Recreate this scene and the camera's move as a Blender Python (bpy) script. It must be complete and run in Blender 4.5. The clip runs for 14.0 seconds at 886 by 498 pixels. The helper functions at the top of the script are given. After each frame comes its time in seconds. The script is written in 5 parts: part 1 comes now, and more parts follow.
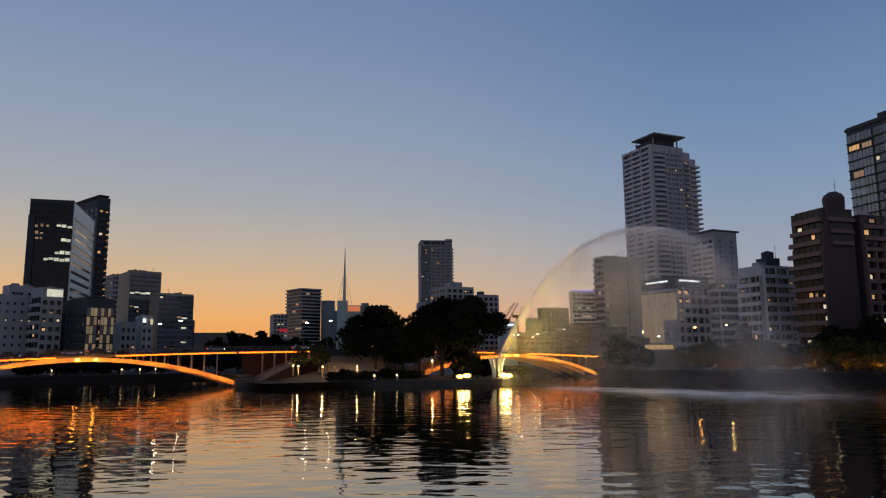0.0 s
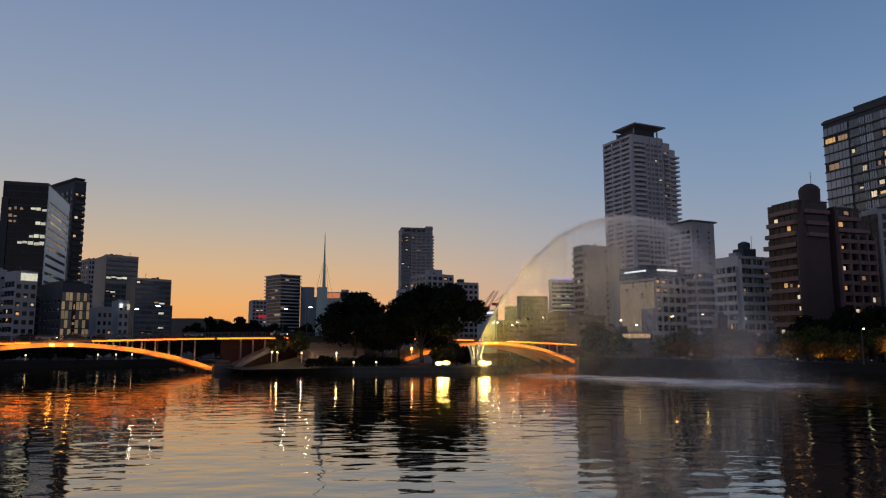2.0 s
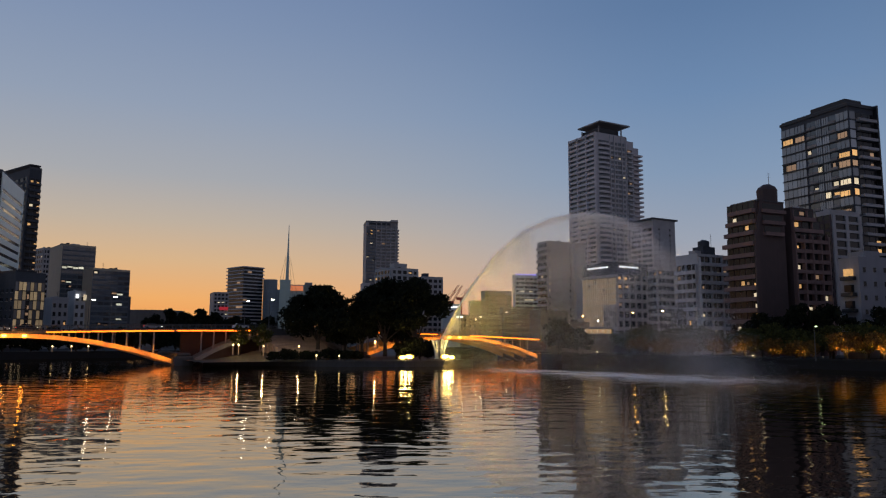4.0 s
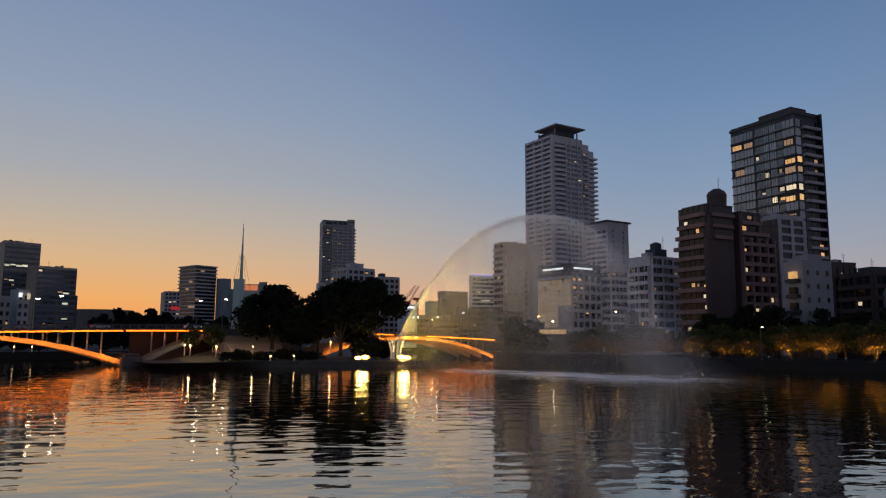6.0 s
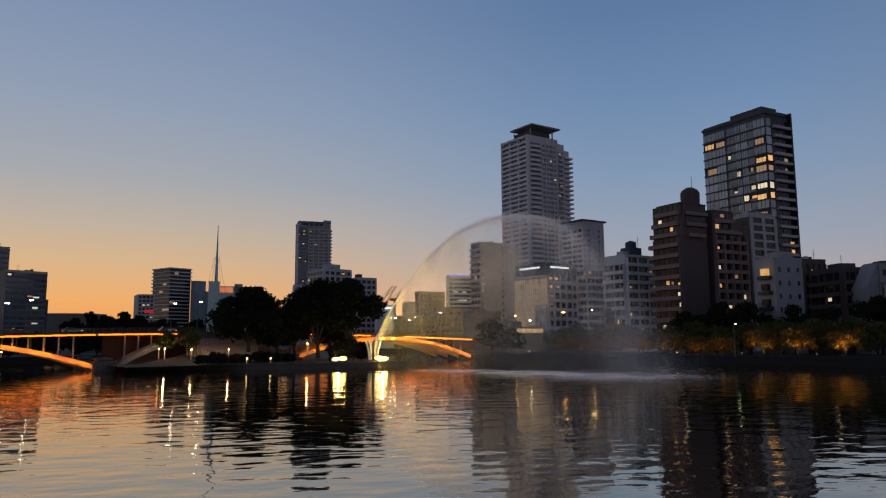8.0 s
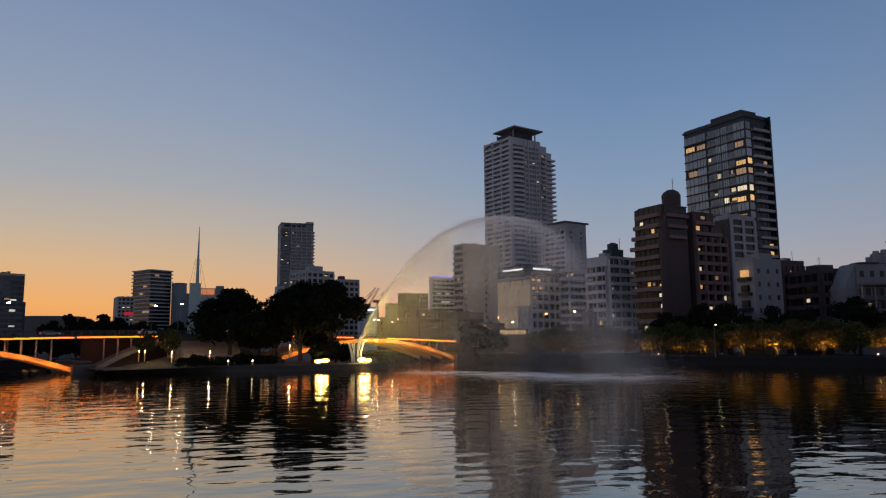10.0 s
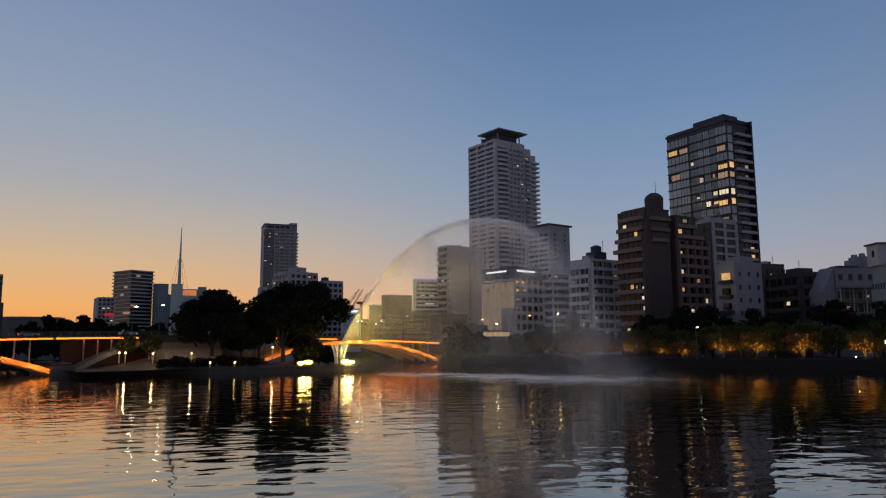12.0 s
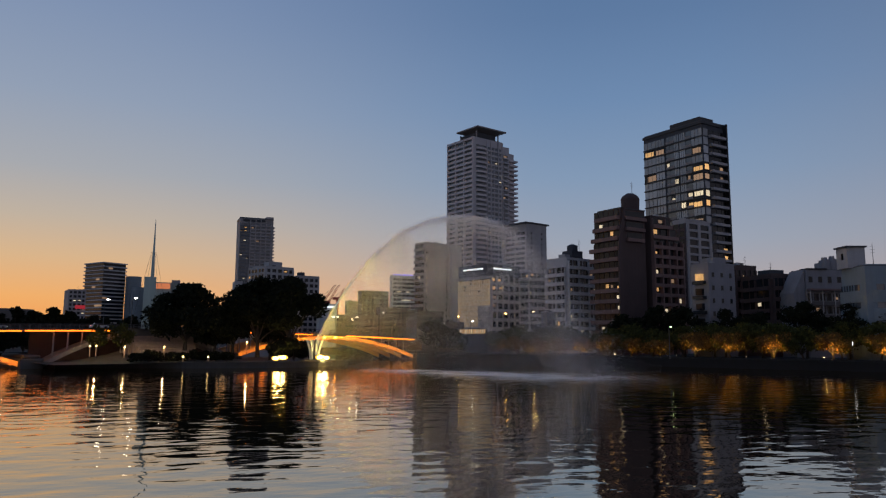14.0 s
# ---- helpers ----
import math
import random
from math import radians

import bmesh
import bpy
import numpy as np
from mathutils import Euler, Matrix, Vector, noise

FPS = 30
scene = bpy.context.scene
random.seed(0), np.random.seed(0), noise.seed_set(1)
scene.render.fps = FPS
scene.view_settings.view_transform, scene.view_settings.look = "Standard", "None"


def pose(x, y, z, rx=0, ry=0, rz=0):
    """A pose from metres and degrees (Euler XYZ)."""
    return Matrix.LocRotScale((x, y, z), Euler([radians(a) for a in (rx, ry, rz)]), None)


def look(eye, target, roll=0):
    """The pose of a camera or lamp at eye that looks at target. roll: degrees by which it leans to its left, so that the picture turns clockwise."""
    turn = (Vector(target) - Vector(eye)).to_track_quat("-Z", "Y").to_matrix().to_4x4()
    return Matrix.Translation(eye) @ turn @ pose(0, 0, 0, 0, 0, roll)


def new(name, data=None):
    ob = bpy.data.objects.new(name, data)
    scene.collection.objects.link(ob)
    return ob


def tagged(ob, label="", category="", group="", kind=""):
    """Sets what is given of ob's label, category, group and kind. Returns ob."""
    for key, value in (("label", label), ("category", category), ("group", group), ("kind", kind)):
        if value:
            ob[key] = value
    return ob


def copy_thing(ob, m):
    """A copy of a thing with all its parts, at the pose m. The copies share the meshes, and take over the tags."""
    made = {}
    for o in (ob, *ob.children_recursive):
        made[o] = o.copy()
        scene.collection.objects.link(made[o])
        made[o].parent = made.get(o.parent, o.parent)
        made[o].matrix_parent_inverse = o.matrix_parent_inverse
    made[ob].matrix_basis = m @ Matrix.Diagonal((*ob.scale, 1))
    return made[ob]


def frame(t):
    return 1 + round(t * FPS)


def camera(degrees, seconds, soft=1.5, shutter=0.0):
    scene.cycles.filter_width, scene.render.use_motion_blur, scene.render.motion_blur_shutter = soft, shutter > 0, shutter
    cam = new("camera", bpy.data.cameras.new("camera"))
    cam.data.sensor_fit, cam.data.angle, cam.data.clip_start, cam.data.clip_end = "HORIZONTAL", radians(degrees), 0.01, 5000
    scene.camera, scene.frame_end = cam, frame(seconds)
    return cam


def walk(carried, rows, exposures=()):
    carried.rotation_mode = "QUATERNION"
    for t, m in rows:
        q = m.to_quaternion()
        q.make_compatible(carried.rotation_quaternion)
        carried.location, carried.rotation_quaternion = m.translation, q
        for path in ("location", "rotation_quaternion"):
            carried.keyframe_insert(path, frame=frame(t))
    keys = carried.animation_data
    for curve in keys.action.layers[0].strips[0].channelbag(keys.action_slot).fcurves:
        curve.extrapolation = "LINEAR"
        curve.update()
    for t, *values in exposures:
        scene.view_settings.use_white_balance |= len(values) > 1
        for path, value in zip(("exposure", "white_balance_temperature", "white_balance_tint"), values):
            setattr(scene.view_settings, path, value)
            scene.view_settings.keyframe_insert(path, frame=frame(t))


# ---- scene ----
cam = camera(64.06, 14.0, 1.2)
# seconds, yaw, pitch, roll of a camera turning on the spot, 7 m over the water
PATH = [
    (0, 0.10, 8.64, 0.47),
    (0.5, -0.18, 8.48, 0.49),
    (1, -0.56, 8.21, 0.42),
    (1.5, -1.01, 7.93, 0.28),
    (2, -1.55, 7.62, 0.12),
    (2.5, -2.12, 7.37, -0.01),
    (3, -2.77, 7.21, -0.11),
    (5.5, -7.22, 7.19, -0.43),
    (6, -7.97, 7.20, -0.34),
    (6.5, -8.57, 7.21, -0.18),
    (7, -9.04, 7.23, 0.01),
    (7.5, -9.44, 7.23, 0.20),
    (8, -9.77, 7.21, 0.35),
    (10.5, -11.45, 7.40, 0.51),
    (11, -11.75, 7.47, 0.49),
    (11.5, -12.07, 7.49, 0.46),
    (12, -12.44, 7.47, 0.42),
    (12.5, -12.91, 7.39, 0.28),
    (13, -13.44, 7.30, 0.11),
    (13.5, -13.97, 7.24, -0.03),
    (14, -14.38, 7.21, -0.22),
]
walk(cam, [(t, pose(0, 0, 7, 90 + p, r, y)) for t, y, p, r in PATH], [(0.0, 0.03), (14.0, 0.05)])
WASH = 165.0
JETLAMP, JETLOW = 62000.0, 28000.0
FLECK = 0.0195
STREAMS, MISTS = 240000, 3400000
SWELL, WAVE, RIPPLE = 0.055, 0.074, 0.012
SUNSET = -34.0  # azimuth of the sunset glow, degrees from straight ahead

# ---- light ----
def srgb(r, g, b):
    return tuple((c / 255 / 12.92) if c <= 10 else ((c / 255 + 0.055) / 1.055) ** 2.4 for c in (r, g, b)) + (1.0,)


def ramp_node(nt, stops):
    node = nt.nodes.new("ShaderNodeValToRGB")
    el = node.color_ramp.elements
    while len(el) < len(stops):
        el.new(0.5)
    for e, (p, c) in zip(el, stops):
        e.position, e.color = p, c
    return node


def math_node(nt, op, a, b=None, c=None, clamp=False):
    node = nt.nodes.new("ShaderNodeMath")
    node.operation, node.use_clamp = op, clamp
    for i, v in enumerate((a, b, c)):
        if v is None:
            continue
        if isinstance(v, (int, float)):
            node.inputs[i].default_value = v
        else:
            nt.links.new(v, node.inputs[i])
    return node.outputs[0]


def dusk_sky():
    """Afterglow: warm low in the west, blue overhead, darker behind."""
    w = bpy.data.worlds.new("dusk_sky")
    w.use_nodes = True
    scene.world = w
    nt = w.node_tree
    co = nt.nodes.new("ShaderNodeTexCoord").outputs["Generated"]
    sep = nt.nodes.new("ShaderNodeSeparateXYZ")
    nt.links.new(co, sep.inputs[0])
    x, y, z = sep.outputs
    west = ramp_node(nt, [(0.0, srgb(240, 150, 74)), (0.05, srgb(238, 172, 103)), (0.10, srgb(215, 178, 136)), (0.15, srgb(190, 175, 158)),
                          (0.21, srgb(165, 167, 172)), (0.30, srgb(144, 157, 178)), (0.40, srgb(126, 144, 174)), (0.5, srgb(108, 130, 168)), (1.0, srgb(60, 88, 135))])
    side = ramp_node(nt, [(0.0, srgb(194, 164, 150)), (0.06, srgb(176, 164, 163)), (0.13, srgb(152, 160, 175)), (0.22, srgb(128, 150, 178)), (0.32, srgb(108, 136, 172)),
                          (0.42, srgb(93, 121, 159)), (0.5, srgb(84, 113, 152)), (1.0, srgb(58, 84, 128))])
    east = ramp_node(nt, [(0.0, srgb(150, 136, 138)), (0.15, srgb(138, 134, 145)), (0.35, srgb(108, 117, 140)), (1.0, srgb(58, 84, 128))])
    for r in (west, side, east):
        nt.links.new(math_node(nt, "MAXIMUM", z, 0.0), r.inputs[0])
    s, c = math.sin(radians(SUNSET)), math.cos(radians(SUNSET))
    dot = math_node(nt, "ADD", math_node(nt, "MULTIPLY", x, s), math_node(nt, "MULTIPLY", y, c))
    flat = math_node(nt, "SQRT", math_node(nt, "SUBTRACT", 1.0, math_node(nt, "MULTIPLY", z, z)))
    cosaz = math_node(nt, "DIVIDE", dot, math_node(nt, "MAXIMUM", flat, 0.01))
    near = nt.nodes.new("ShaderNodeMapRange")
    near.interpolation_type = "SMOOTHSTEP"
    nt.links.new(cosaz, near.inputs["Value"])
    near.inputs["From Min"].default_value, near.inputs["From Max"].default_value = 0.50, 1.0
    mix = nt.nodes.new("ShaderNodeMix")
    mix.data_type = "RGBA"
    nt.links.new(near.outputs[0], mix.inputs["Factor"])
    nt.links.new(side.outputs[0], mix.inputs["A"])
    nt.links.new(west.outputs[0], mix.inputs["B"])
    # the eastern half, behind, is a dull mauve
    back = nt.nodes.new("ShaderNodeMapRange")
    nt.links.new(cosaz, back.inputs["Value"])
    back.inputs["From Min"].default_value, back.inputs["From Max"].default_value = -0.5, 0.35
    whole = nt.nodes.new("ShaderNodeMix")
    whole.data_type = "RGBA"
    nt.links.new(back.outputs[0], whole.inputs["Factor"])
    nt.links.new(east.outputs[0], whole.inputs["A"])
    nt.links.new(mix.outputs["Result"], whole.inputs["B"])
    nt.links.new(whole.outputs["Result"], nt.nodes["Background"].inputs["Color"])


dusk_sky()


# ---- materials ----
def material(name, rough=0.7, metal=0.0):
    m = bpy.data.materials.new(name)
    m.use_nodes = True
    b = m.node_tree.nodes["Principled BSDF"]
    b.inputs["Roughness"].default_value, b.inputs["Metallic"].default_value = rough, metal
    return m, m.node_tree, b


def world_noise(nt, scale, detail=4, stretch=None, rough=0.55):
    """Noise in world metres, whatever the scale of the piece."""
    co = nt.nodes.new("ShaderNodeNewGeometry").outputs["Position"]
    if stretch:
        mp = nt.nodes.new("ShaderNodeMapping")
        mp.inputs["Scale"].default_value = stretch
        nt.links.new(co, mp.inputs[0])
        co = mp.outputs[0]
    n = nt.nodes.new("ShaderNodeTexNoise")
    n.inputs["Scale"].default_value, n.inputs["Detail"].default_value, n.inputs["Roughness"].default_value = scale, detail, rough
    nt.links.new(co, n.inputs["Vector"])
    return n.outputs["Fac"]


def surface(name, colour, vary=0.25, scale=0.35, rough=0.75, metal=0.0, streak=True, bump=0.0):
    """Weathered plain surface: broad stains, fine grain, rain streaks, and a little difference from piece to piece."""
    m, nt, b = material(name, rough, metal)
    big = world_noise(nt, scale, 3)
    fine = world_noise(nt, scale * 14, 5)
    v = math_node(nt, "ADD", math_node(nt, "MULTIPLY", big, 0.6), math_node(nt, "MULTIPLY", fine, 0.4))
    if streak:
        v = math_node(nt, "ADD", math_node(nt, "MULTIPLY", v, 0.65), math_node(nt, "MULTIPLY", world_noise(nt, 1.0, 3, (1.6, 1.6, 0.06)), 0.35))
    rnd = nt.nodes.new("ShaderNodeObjectInfo").outputs["Random"]
    v = math_node(nt, "ADD", v, math_node(nt, "MULTIPLY", math_node(nt, "SUBTRACT", rnd, 0.5), 0.18))
    lo, hi = [c * (1 - vary) for c in colour], [min(1, c * (1 + vary)) for c in colour]
    r = ramp_node(nt, [(0.3, (*lo, 1)), (0.7, (*hi, 1))])
    nt.links.new(v, r.inputs[0])
    nt.links.new(r.outputs[0], b.inputs["Base Color"])
    rr = math_node(nt, "MULTIPLY_ADD", fine, 0.25, rough - 0.12, clamp=True)
    nt.links.new(rr, b.inputs["Roughness"])
    if bump:
        bn = nt.nodes.new("ShaderNodeBump")
        bn.inputs["Strength"].default_value, bn.inputs["Distance"].default_value = bump, 0.05
        nt.links.new(fine, bn.inputs["Height"])
        nt.links.new(bn.outputs[0], b.inputs["Normal"])
    return m


def glazing(name, tint, rough=0.06, spec=0.6):
    """Window glass over a dark room with blinds at uneven height."""
    m, nt, b = material(name, rough)
    rnd = nt.nodes.new("ShaderNodeObjectInfo").outputs["Random"]
    r = ramp_node(nt, [(0.0, (tint[0] * 0.5, tint[1] * 0.5, tint[2] * 0.5, 1)), (0.6, (*tint, 1)), (1.0, (tint[0] * 1.35, tint[1] * 1.35, tint[2] * 1.35, 1))])
    nt.links.new(rnd, r.inputs[0])
    nt.links.new(r.outputs[0], b.inputs["Base Color"])
    b.inputs["Specular IOR Level"].default_value = spec
    nt.links.new(math_node(nt, "MULTIPLY_ADD", world_noise(nt, 0.7, 2), 0.1, rough - 0.03, clamp=True), b.inputs["Roughness"])
    return m


def glow(name, colour, strength, uneven=0.5):
    """A lit room or lamp behind glass, uneven across and from pane to pane."""
    m, nt, b = material(name, 0.3)
    b.inputs["Base Color"].default_value = (*[c * 0.3 for c in colour], 1)
    b.inputs["Emission Color"].default_value = (*colour, 1)
    rnd = nt.nodes.new("ShaderNodeObjectInfo").outputs["Random"]
    n = world_noise(nt, 1.1, 4)
    k = math_node(nt, "ADD", math_node(nt, "MULTIPLY", n, 2 * uneven), math_node(nt, "MULTIPLY_ADD", rnd, uneven, 1 - 1.5 * uneven))
    nt.links.new(math_node(nt, "MULTIPLY", math_node(nt, "MAXIMUM", k, 0.05), strength), b.inputs["Emission Strength"])
    return m


PALEGREEN = surface("pale_green_cladding", (0.84, 0.90, 0.82), 0.08, rough=0.45)
CONCRETE = surface("concrete", (0.40, 0.39, 0.38))
PALE = surface("pale_tile", (0.40, 0.39, 0.385), 0.15)
GREYTILE = surface("grey_tile", (0.38, 0.355, 0.345), 0.2)
WARMGREY = surface("warm_grey_tile", (0.62, 0.56, 0.54), 0.15)
TOWERGREY = surface("tower_grey_tile", (0.50, 0.47, 0.465), 0.15)
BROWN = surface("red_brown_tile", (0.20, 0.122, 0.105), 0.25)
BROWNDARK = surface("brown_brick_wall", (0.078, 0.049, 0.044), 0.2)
DARKWALL = surface("dark_panel", (0.055, 0.06, 0.07), 0.25)
DARKMETAL = surface("dark_metal", (0.04, 0.042, 0.045), 0.25, 1.0, 0.45, 0.6)
STEELBLUE = surface("blue_grey_panel", (0.40, 0.45, 0.47), 0.15, rough=0.45)
BLACKPANEL = surface("black_panel", (0.022, 0.025, 0.03), 0.3, 0.35, 0.5)
MIDPANEL = surface("slate_blue_panel", (0.10, 0.12, 0.14), 0.15, 0.35, 0.5)
GREEN_WHITE = surface("green_white_paint", (0.42, 0.50, 0.44), 0.12)
LOWGREY = surface("dark_grey_render", (0.13, 0.115, 0.105), 0.25)
COLUMNGREY = surface("grey_steel_paint", (0.24, 0.215, 0.20), 0.2, 0.8, 0.5)
# warm sunset glow on the end walls, put into their colour
SUNSETBEIGE = surface("sunset_tinted_wall", (0.50, 0.42, 0.31), 0.12)
HOUSEGREY = surface("weathered_pale_render", (0.24, 0.23, 0.24), 0.2)
HOUSEBLUE = surface("blue_grey_tile", (0.20, 0.235, 0.255), 0.15)
SLABBROWN = surface("grey_brown_render", (0.36, 0.32, 0.295), 0.18)
LIGHT = surface("light_tile", (0.52, 0.50, 0.49), 0.15)
ROOFDARK = surface("dark_roof", (0.08, 0.075, 0.075), 0.25)
RAILGREY = surface("grey_rail_paint", (0.085, 0.083, 0.083), 0.15, 1.0, 0.5, 0.3, False)
# steel of the washed ribs, with orange lamp light put into its colour
ARCHLIT = surface("orange_lit_steel", (0.58, 0.33, 0.13), 0.18, 0.8, 0.5, 0.0, True, 0.1)
# bank stone near black: the tree shade over the wall is in its colour
QUAYDARK = surface("shaded_dark_stone", (0.012, 0.011, 0.01), 0.3, 0.5, 0.8, 0.0, True, 0.3)
STONE = surface("quay_stone", (0.075, 0.068, 0.06), 0.3, 0.5, 0.85, 0.0, True, 0.3)
TERRACE = surface("brown_terrace_stone", (0.30, 0.21, 0.17), 0.25, 0.5, 0.85, 0.0, True, 0.3)
ASPHALT = surface("asphalt", (0.05, 0.05, 0.052), 0.2, 0.4, 0.9)
GRASS = surface("lawn", (0.07, 0.055, 0.036), 0.4, 0.4, 0.95, 0.0, False, 0.3)
# ground dropped near black too, with the bank's shade put into it
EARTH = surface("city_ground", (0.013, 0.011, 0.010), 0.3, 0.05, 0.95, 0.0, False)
BARK = surface("bark", (0.045, 0.034, 0.025), 0.3, 2.0, 0.9, 0.0, True, 0.4)
WHITEPAINT = surface("white_paint", (0.75, 0.75, 0.73), 0.08, 0.8, 0.45, 0.0, False)
CRANERED = surface("red_crane_paint", (0.42, 0.06, 0.04), 0.2, 0.8, 0.5, 0.1, False)
GLASS = glazing("dark_glass", (0.016, 0.018, 0.02), 0.1, 0.28)
BLACKGLASS = glazing("black_glass", (0.009, 0.011, 0.013), 0.08, 0.3)
GLASSPALE = glazing("curtained_glass", (0.36, 0.375, 0.38), 0.10, 0.9)
GLASSBLUE = glazing("blue_glass", (0.07, 0.085, 0.10), 0.08, 1.0)
LIT = glow("lit_room_warm", (1.0, 0.55, 0.20), 0.6)
LITCOOL = glow("lit_room_white", (1.0, 0.82, 0.54), 0.6)
LITDIM = glow("lit_room_dim", (0.9, 0.55, 0.32), 0.24)
LITBAND = glow("lit_office", (0.95, 0.92, 0.70), 0.55, 0.6)
LAMPWHITE = glow("white_lamp", (1.0, 0.9, 0.72), 20.0, 0.1)
LAMPWARM = glow("warm_lamp", (1.0, 0.66, 0.26), 38.0, 0.1)
LAMPORANGE = glow("sodium_lamp", (1.0, 0.42, 0.10), 34.0, 0.1)
SIGNBRIGHT = glow("bright_white_sign", (0.9, 0.95, 1.0), 2.5, 0.1)
LAMPPATH = glow("path_lamp", (1.0, 0.70, 0.28), 6.0, 0.1)
STRIP = glow("orange_light_strip", (1.0, 0.19, 0.01), 3.2, 0.25)
# emitting yellow that paints the glare round the flood lenses
HALOYELLOW = glow("flood_glare_halo", (1.0, 0.55, 0.08), 1.6, 0.1)
SPOTORANGE = glow("orange_floodlight", (1.0, 0.45, 0.06), 14.0, 0.1)
FLOOD = glow("white_floodlight", (1.0, 0.72, 0.28), 22.0, 0.1)
REDSIGN = glow("red_sign", (1.0, 0.05, 0.08), 0.26, 0.2)
VIOLET = glow("violet_sign", (0.35, 0.30, 1.0), 1.0, 0.2)
SIGNWHITE = glow("white_sign", (0.9, 0.95, 1.0), 1.2, 0.1)
LITSOFT = glow("softly_lit_glass", (1.0, 0.72, 0.40), 0.15, 0.6)
GREENLAMP = glow("green_white_lamp", (0.75, 1.0, 0.45), 4.0, 0.1)
CARRED = glow("tail_lamp", (1.0, 0.03, 0.02), 3.0, 0.1)


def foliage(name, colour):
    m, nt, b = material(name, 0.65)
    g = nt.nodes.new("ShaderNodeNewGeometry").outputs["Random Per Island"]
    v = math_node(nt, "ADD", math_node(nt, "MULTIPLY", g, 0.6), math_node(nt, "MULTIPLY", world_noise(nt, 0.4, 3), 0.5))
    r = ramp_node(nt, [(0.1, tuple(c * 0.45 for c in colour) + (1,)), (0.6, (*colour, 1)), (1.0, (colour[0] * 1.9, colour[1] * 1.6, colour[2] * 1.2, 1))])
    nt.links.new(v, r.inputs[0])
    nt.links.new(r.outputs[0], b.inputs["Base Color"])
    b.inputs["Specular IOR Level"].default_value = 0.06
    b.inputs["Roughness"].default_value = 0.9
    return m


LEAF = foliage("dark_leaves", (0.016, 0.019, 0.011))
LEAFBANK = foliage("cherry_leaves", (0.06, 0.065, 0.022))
# leaves of the uplit trees: amber lamp glow is partly in the colour
LEAFUPLIT = foliage("amber_uplit_leaves", (0.14, 0.09, 0.03))


def water_material():
    m, nt, b = material("river_water", 0.02)
    b.inputs["Base Color"].default_value = (0.014, 0.012, 0.009, 1)
    b.inputs["Specular IOR Level"].default_value = 0.0
    swell = world_noise(nt, 0.16, 1, (0.7, 1.0, 1.0))
    wave = world_noise(nt, 0.5, 1.5, (0.6, 1.0, 1.0), 0.45)
    ripple = world_noise(nt, 1.6, 1.5, (0.55, 1.0, 1.0))
    # water whipped up where the jet comes down
    sep = nt.nodes.new("ShaderNodeSeparateXYZ")
    nt.links.new(nt.nodes.new("ShaderNodeNewGeometry").outputs["Position"], sep.inputs[0])
    px, py = math_node(nt, "SUBTRACT", sep.outputs[0], 41.0), math_node(nt, "SUBTRACT", sep.outputs[1], 136.0)
    dx = math_node(nt, "MULTIPLY", math_node(nt, "ADD", math_node(nt, "MULTIPLY", px, 0.568), math_node(nt, "MULTIPLY", py, -0.823)), 1 / 46.0)
    dy = math_node(nt, "MULTIPLY", math_node(nt, "ADD", math_node(nt, "MULTIPLY", px, 0.823), math_node(nt, "MULTIPLY", py, 0.568)), 1 / 11.0)
    far = math_node(nt, "SQRT", math_node(nt, "ADD", math_node(nt, "MULTIPLY", dx, dx), math_node(nt, "MULTIPLY", dy, dy)))
    far = math_node(nt, "ADD", far, math_node(nt, "MULTIPLY", math_node(nt, "SUBTRACT", world_noise(nt, 0.12, 3), 0.5), 0.9))
    stir = math_node(nt, "SUBTRACT", 1.0, far, clamp=True)
    h = math_node(nt, "ADD", math_node(nt, "MULTIPLY", swell, SWELL), math_node(nt, "MULTIPLY", wave, WAVE))
    h = math_node(nt, "ADD", h, math_node(nt, "MULTIPLY", ripple, math_node(nt, "MULTIPLY_ADD", stir, 0.12, RIPPLE)))
    froth = ramp_node(nt, [(0.0, (0.014, 0.012, 0.009, 1)), (0.5, (0.16, 0.17, 0.18, 1)), (1.0, (0.42, 0.43, 0.44, 1))])
    nt.links.new(math_node(nt, "MULTIPLY", stir, math_node(nt, "MULTIPLY_ADD", world_noise(nt, 0.5, 4, (1.0, 0.6, 1.0)), 1.6, 0.1)), froth.inputs[0])
    nt.links.new(froth.outputs[0], b.inputs["Base Color"])
    bn = nt.nodes.new("ShaderNodeBump")
    bn.inputs["Strength"].default_value, bn.inputs["Distance"].default_value = 1.0, 1.0
    nt.links.new(h, bn.inputs["Height"])
    # murky body; reflection warmed through the gloss colour and lifted above plain Fresnel
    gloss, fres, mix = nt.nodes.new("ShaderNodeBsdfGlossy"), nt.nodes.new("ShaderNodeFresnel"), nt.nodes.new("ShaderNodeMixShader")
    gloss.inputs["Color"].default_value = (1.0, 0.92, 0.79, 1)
    fres.inputs["IOR"].default_value = 1.33
    for node in (b, gloss, fres):
        nt.links.new(bn.outputs[0], node.inputs["Normal"])
    nt.links.new(math_node(nt, "MULTIPLY_ADD", stir, 0.35, 0.015), gloss.inputs["Roughness"])
    nt.links.new(math_node(nt, "MULTIPLY", math_node(nt, "MULTIPLY_ADD", fres.outputs[0], 0.52, 0.47, clamp=True), math_node(nt, "MULTIPLY_ADD", stir, -0.4, 1.0)), mix.inputs[0])
    nt.links.new(b.outputs[0], mix.inputs[1])
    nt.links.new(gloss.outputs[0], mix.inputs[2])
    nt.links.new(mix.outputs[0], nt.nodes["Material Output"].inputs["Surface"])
    return m


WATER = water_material()

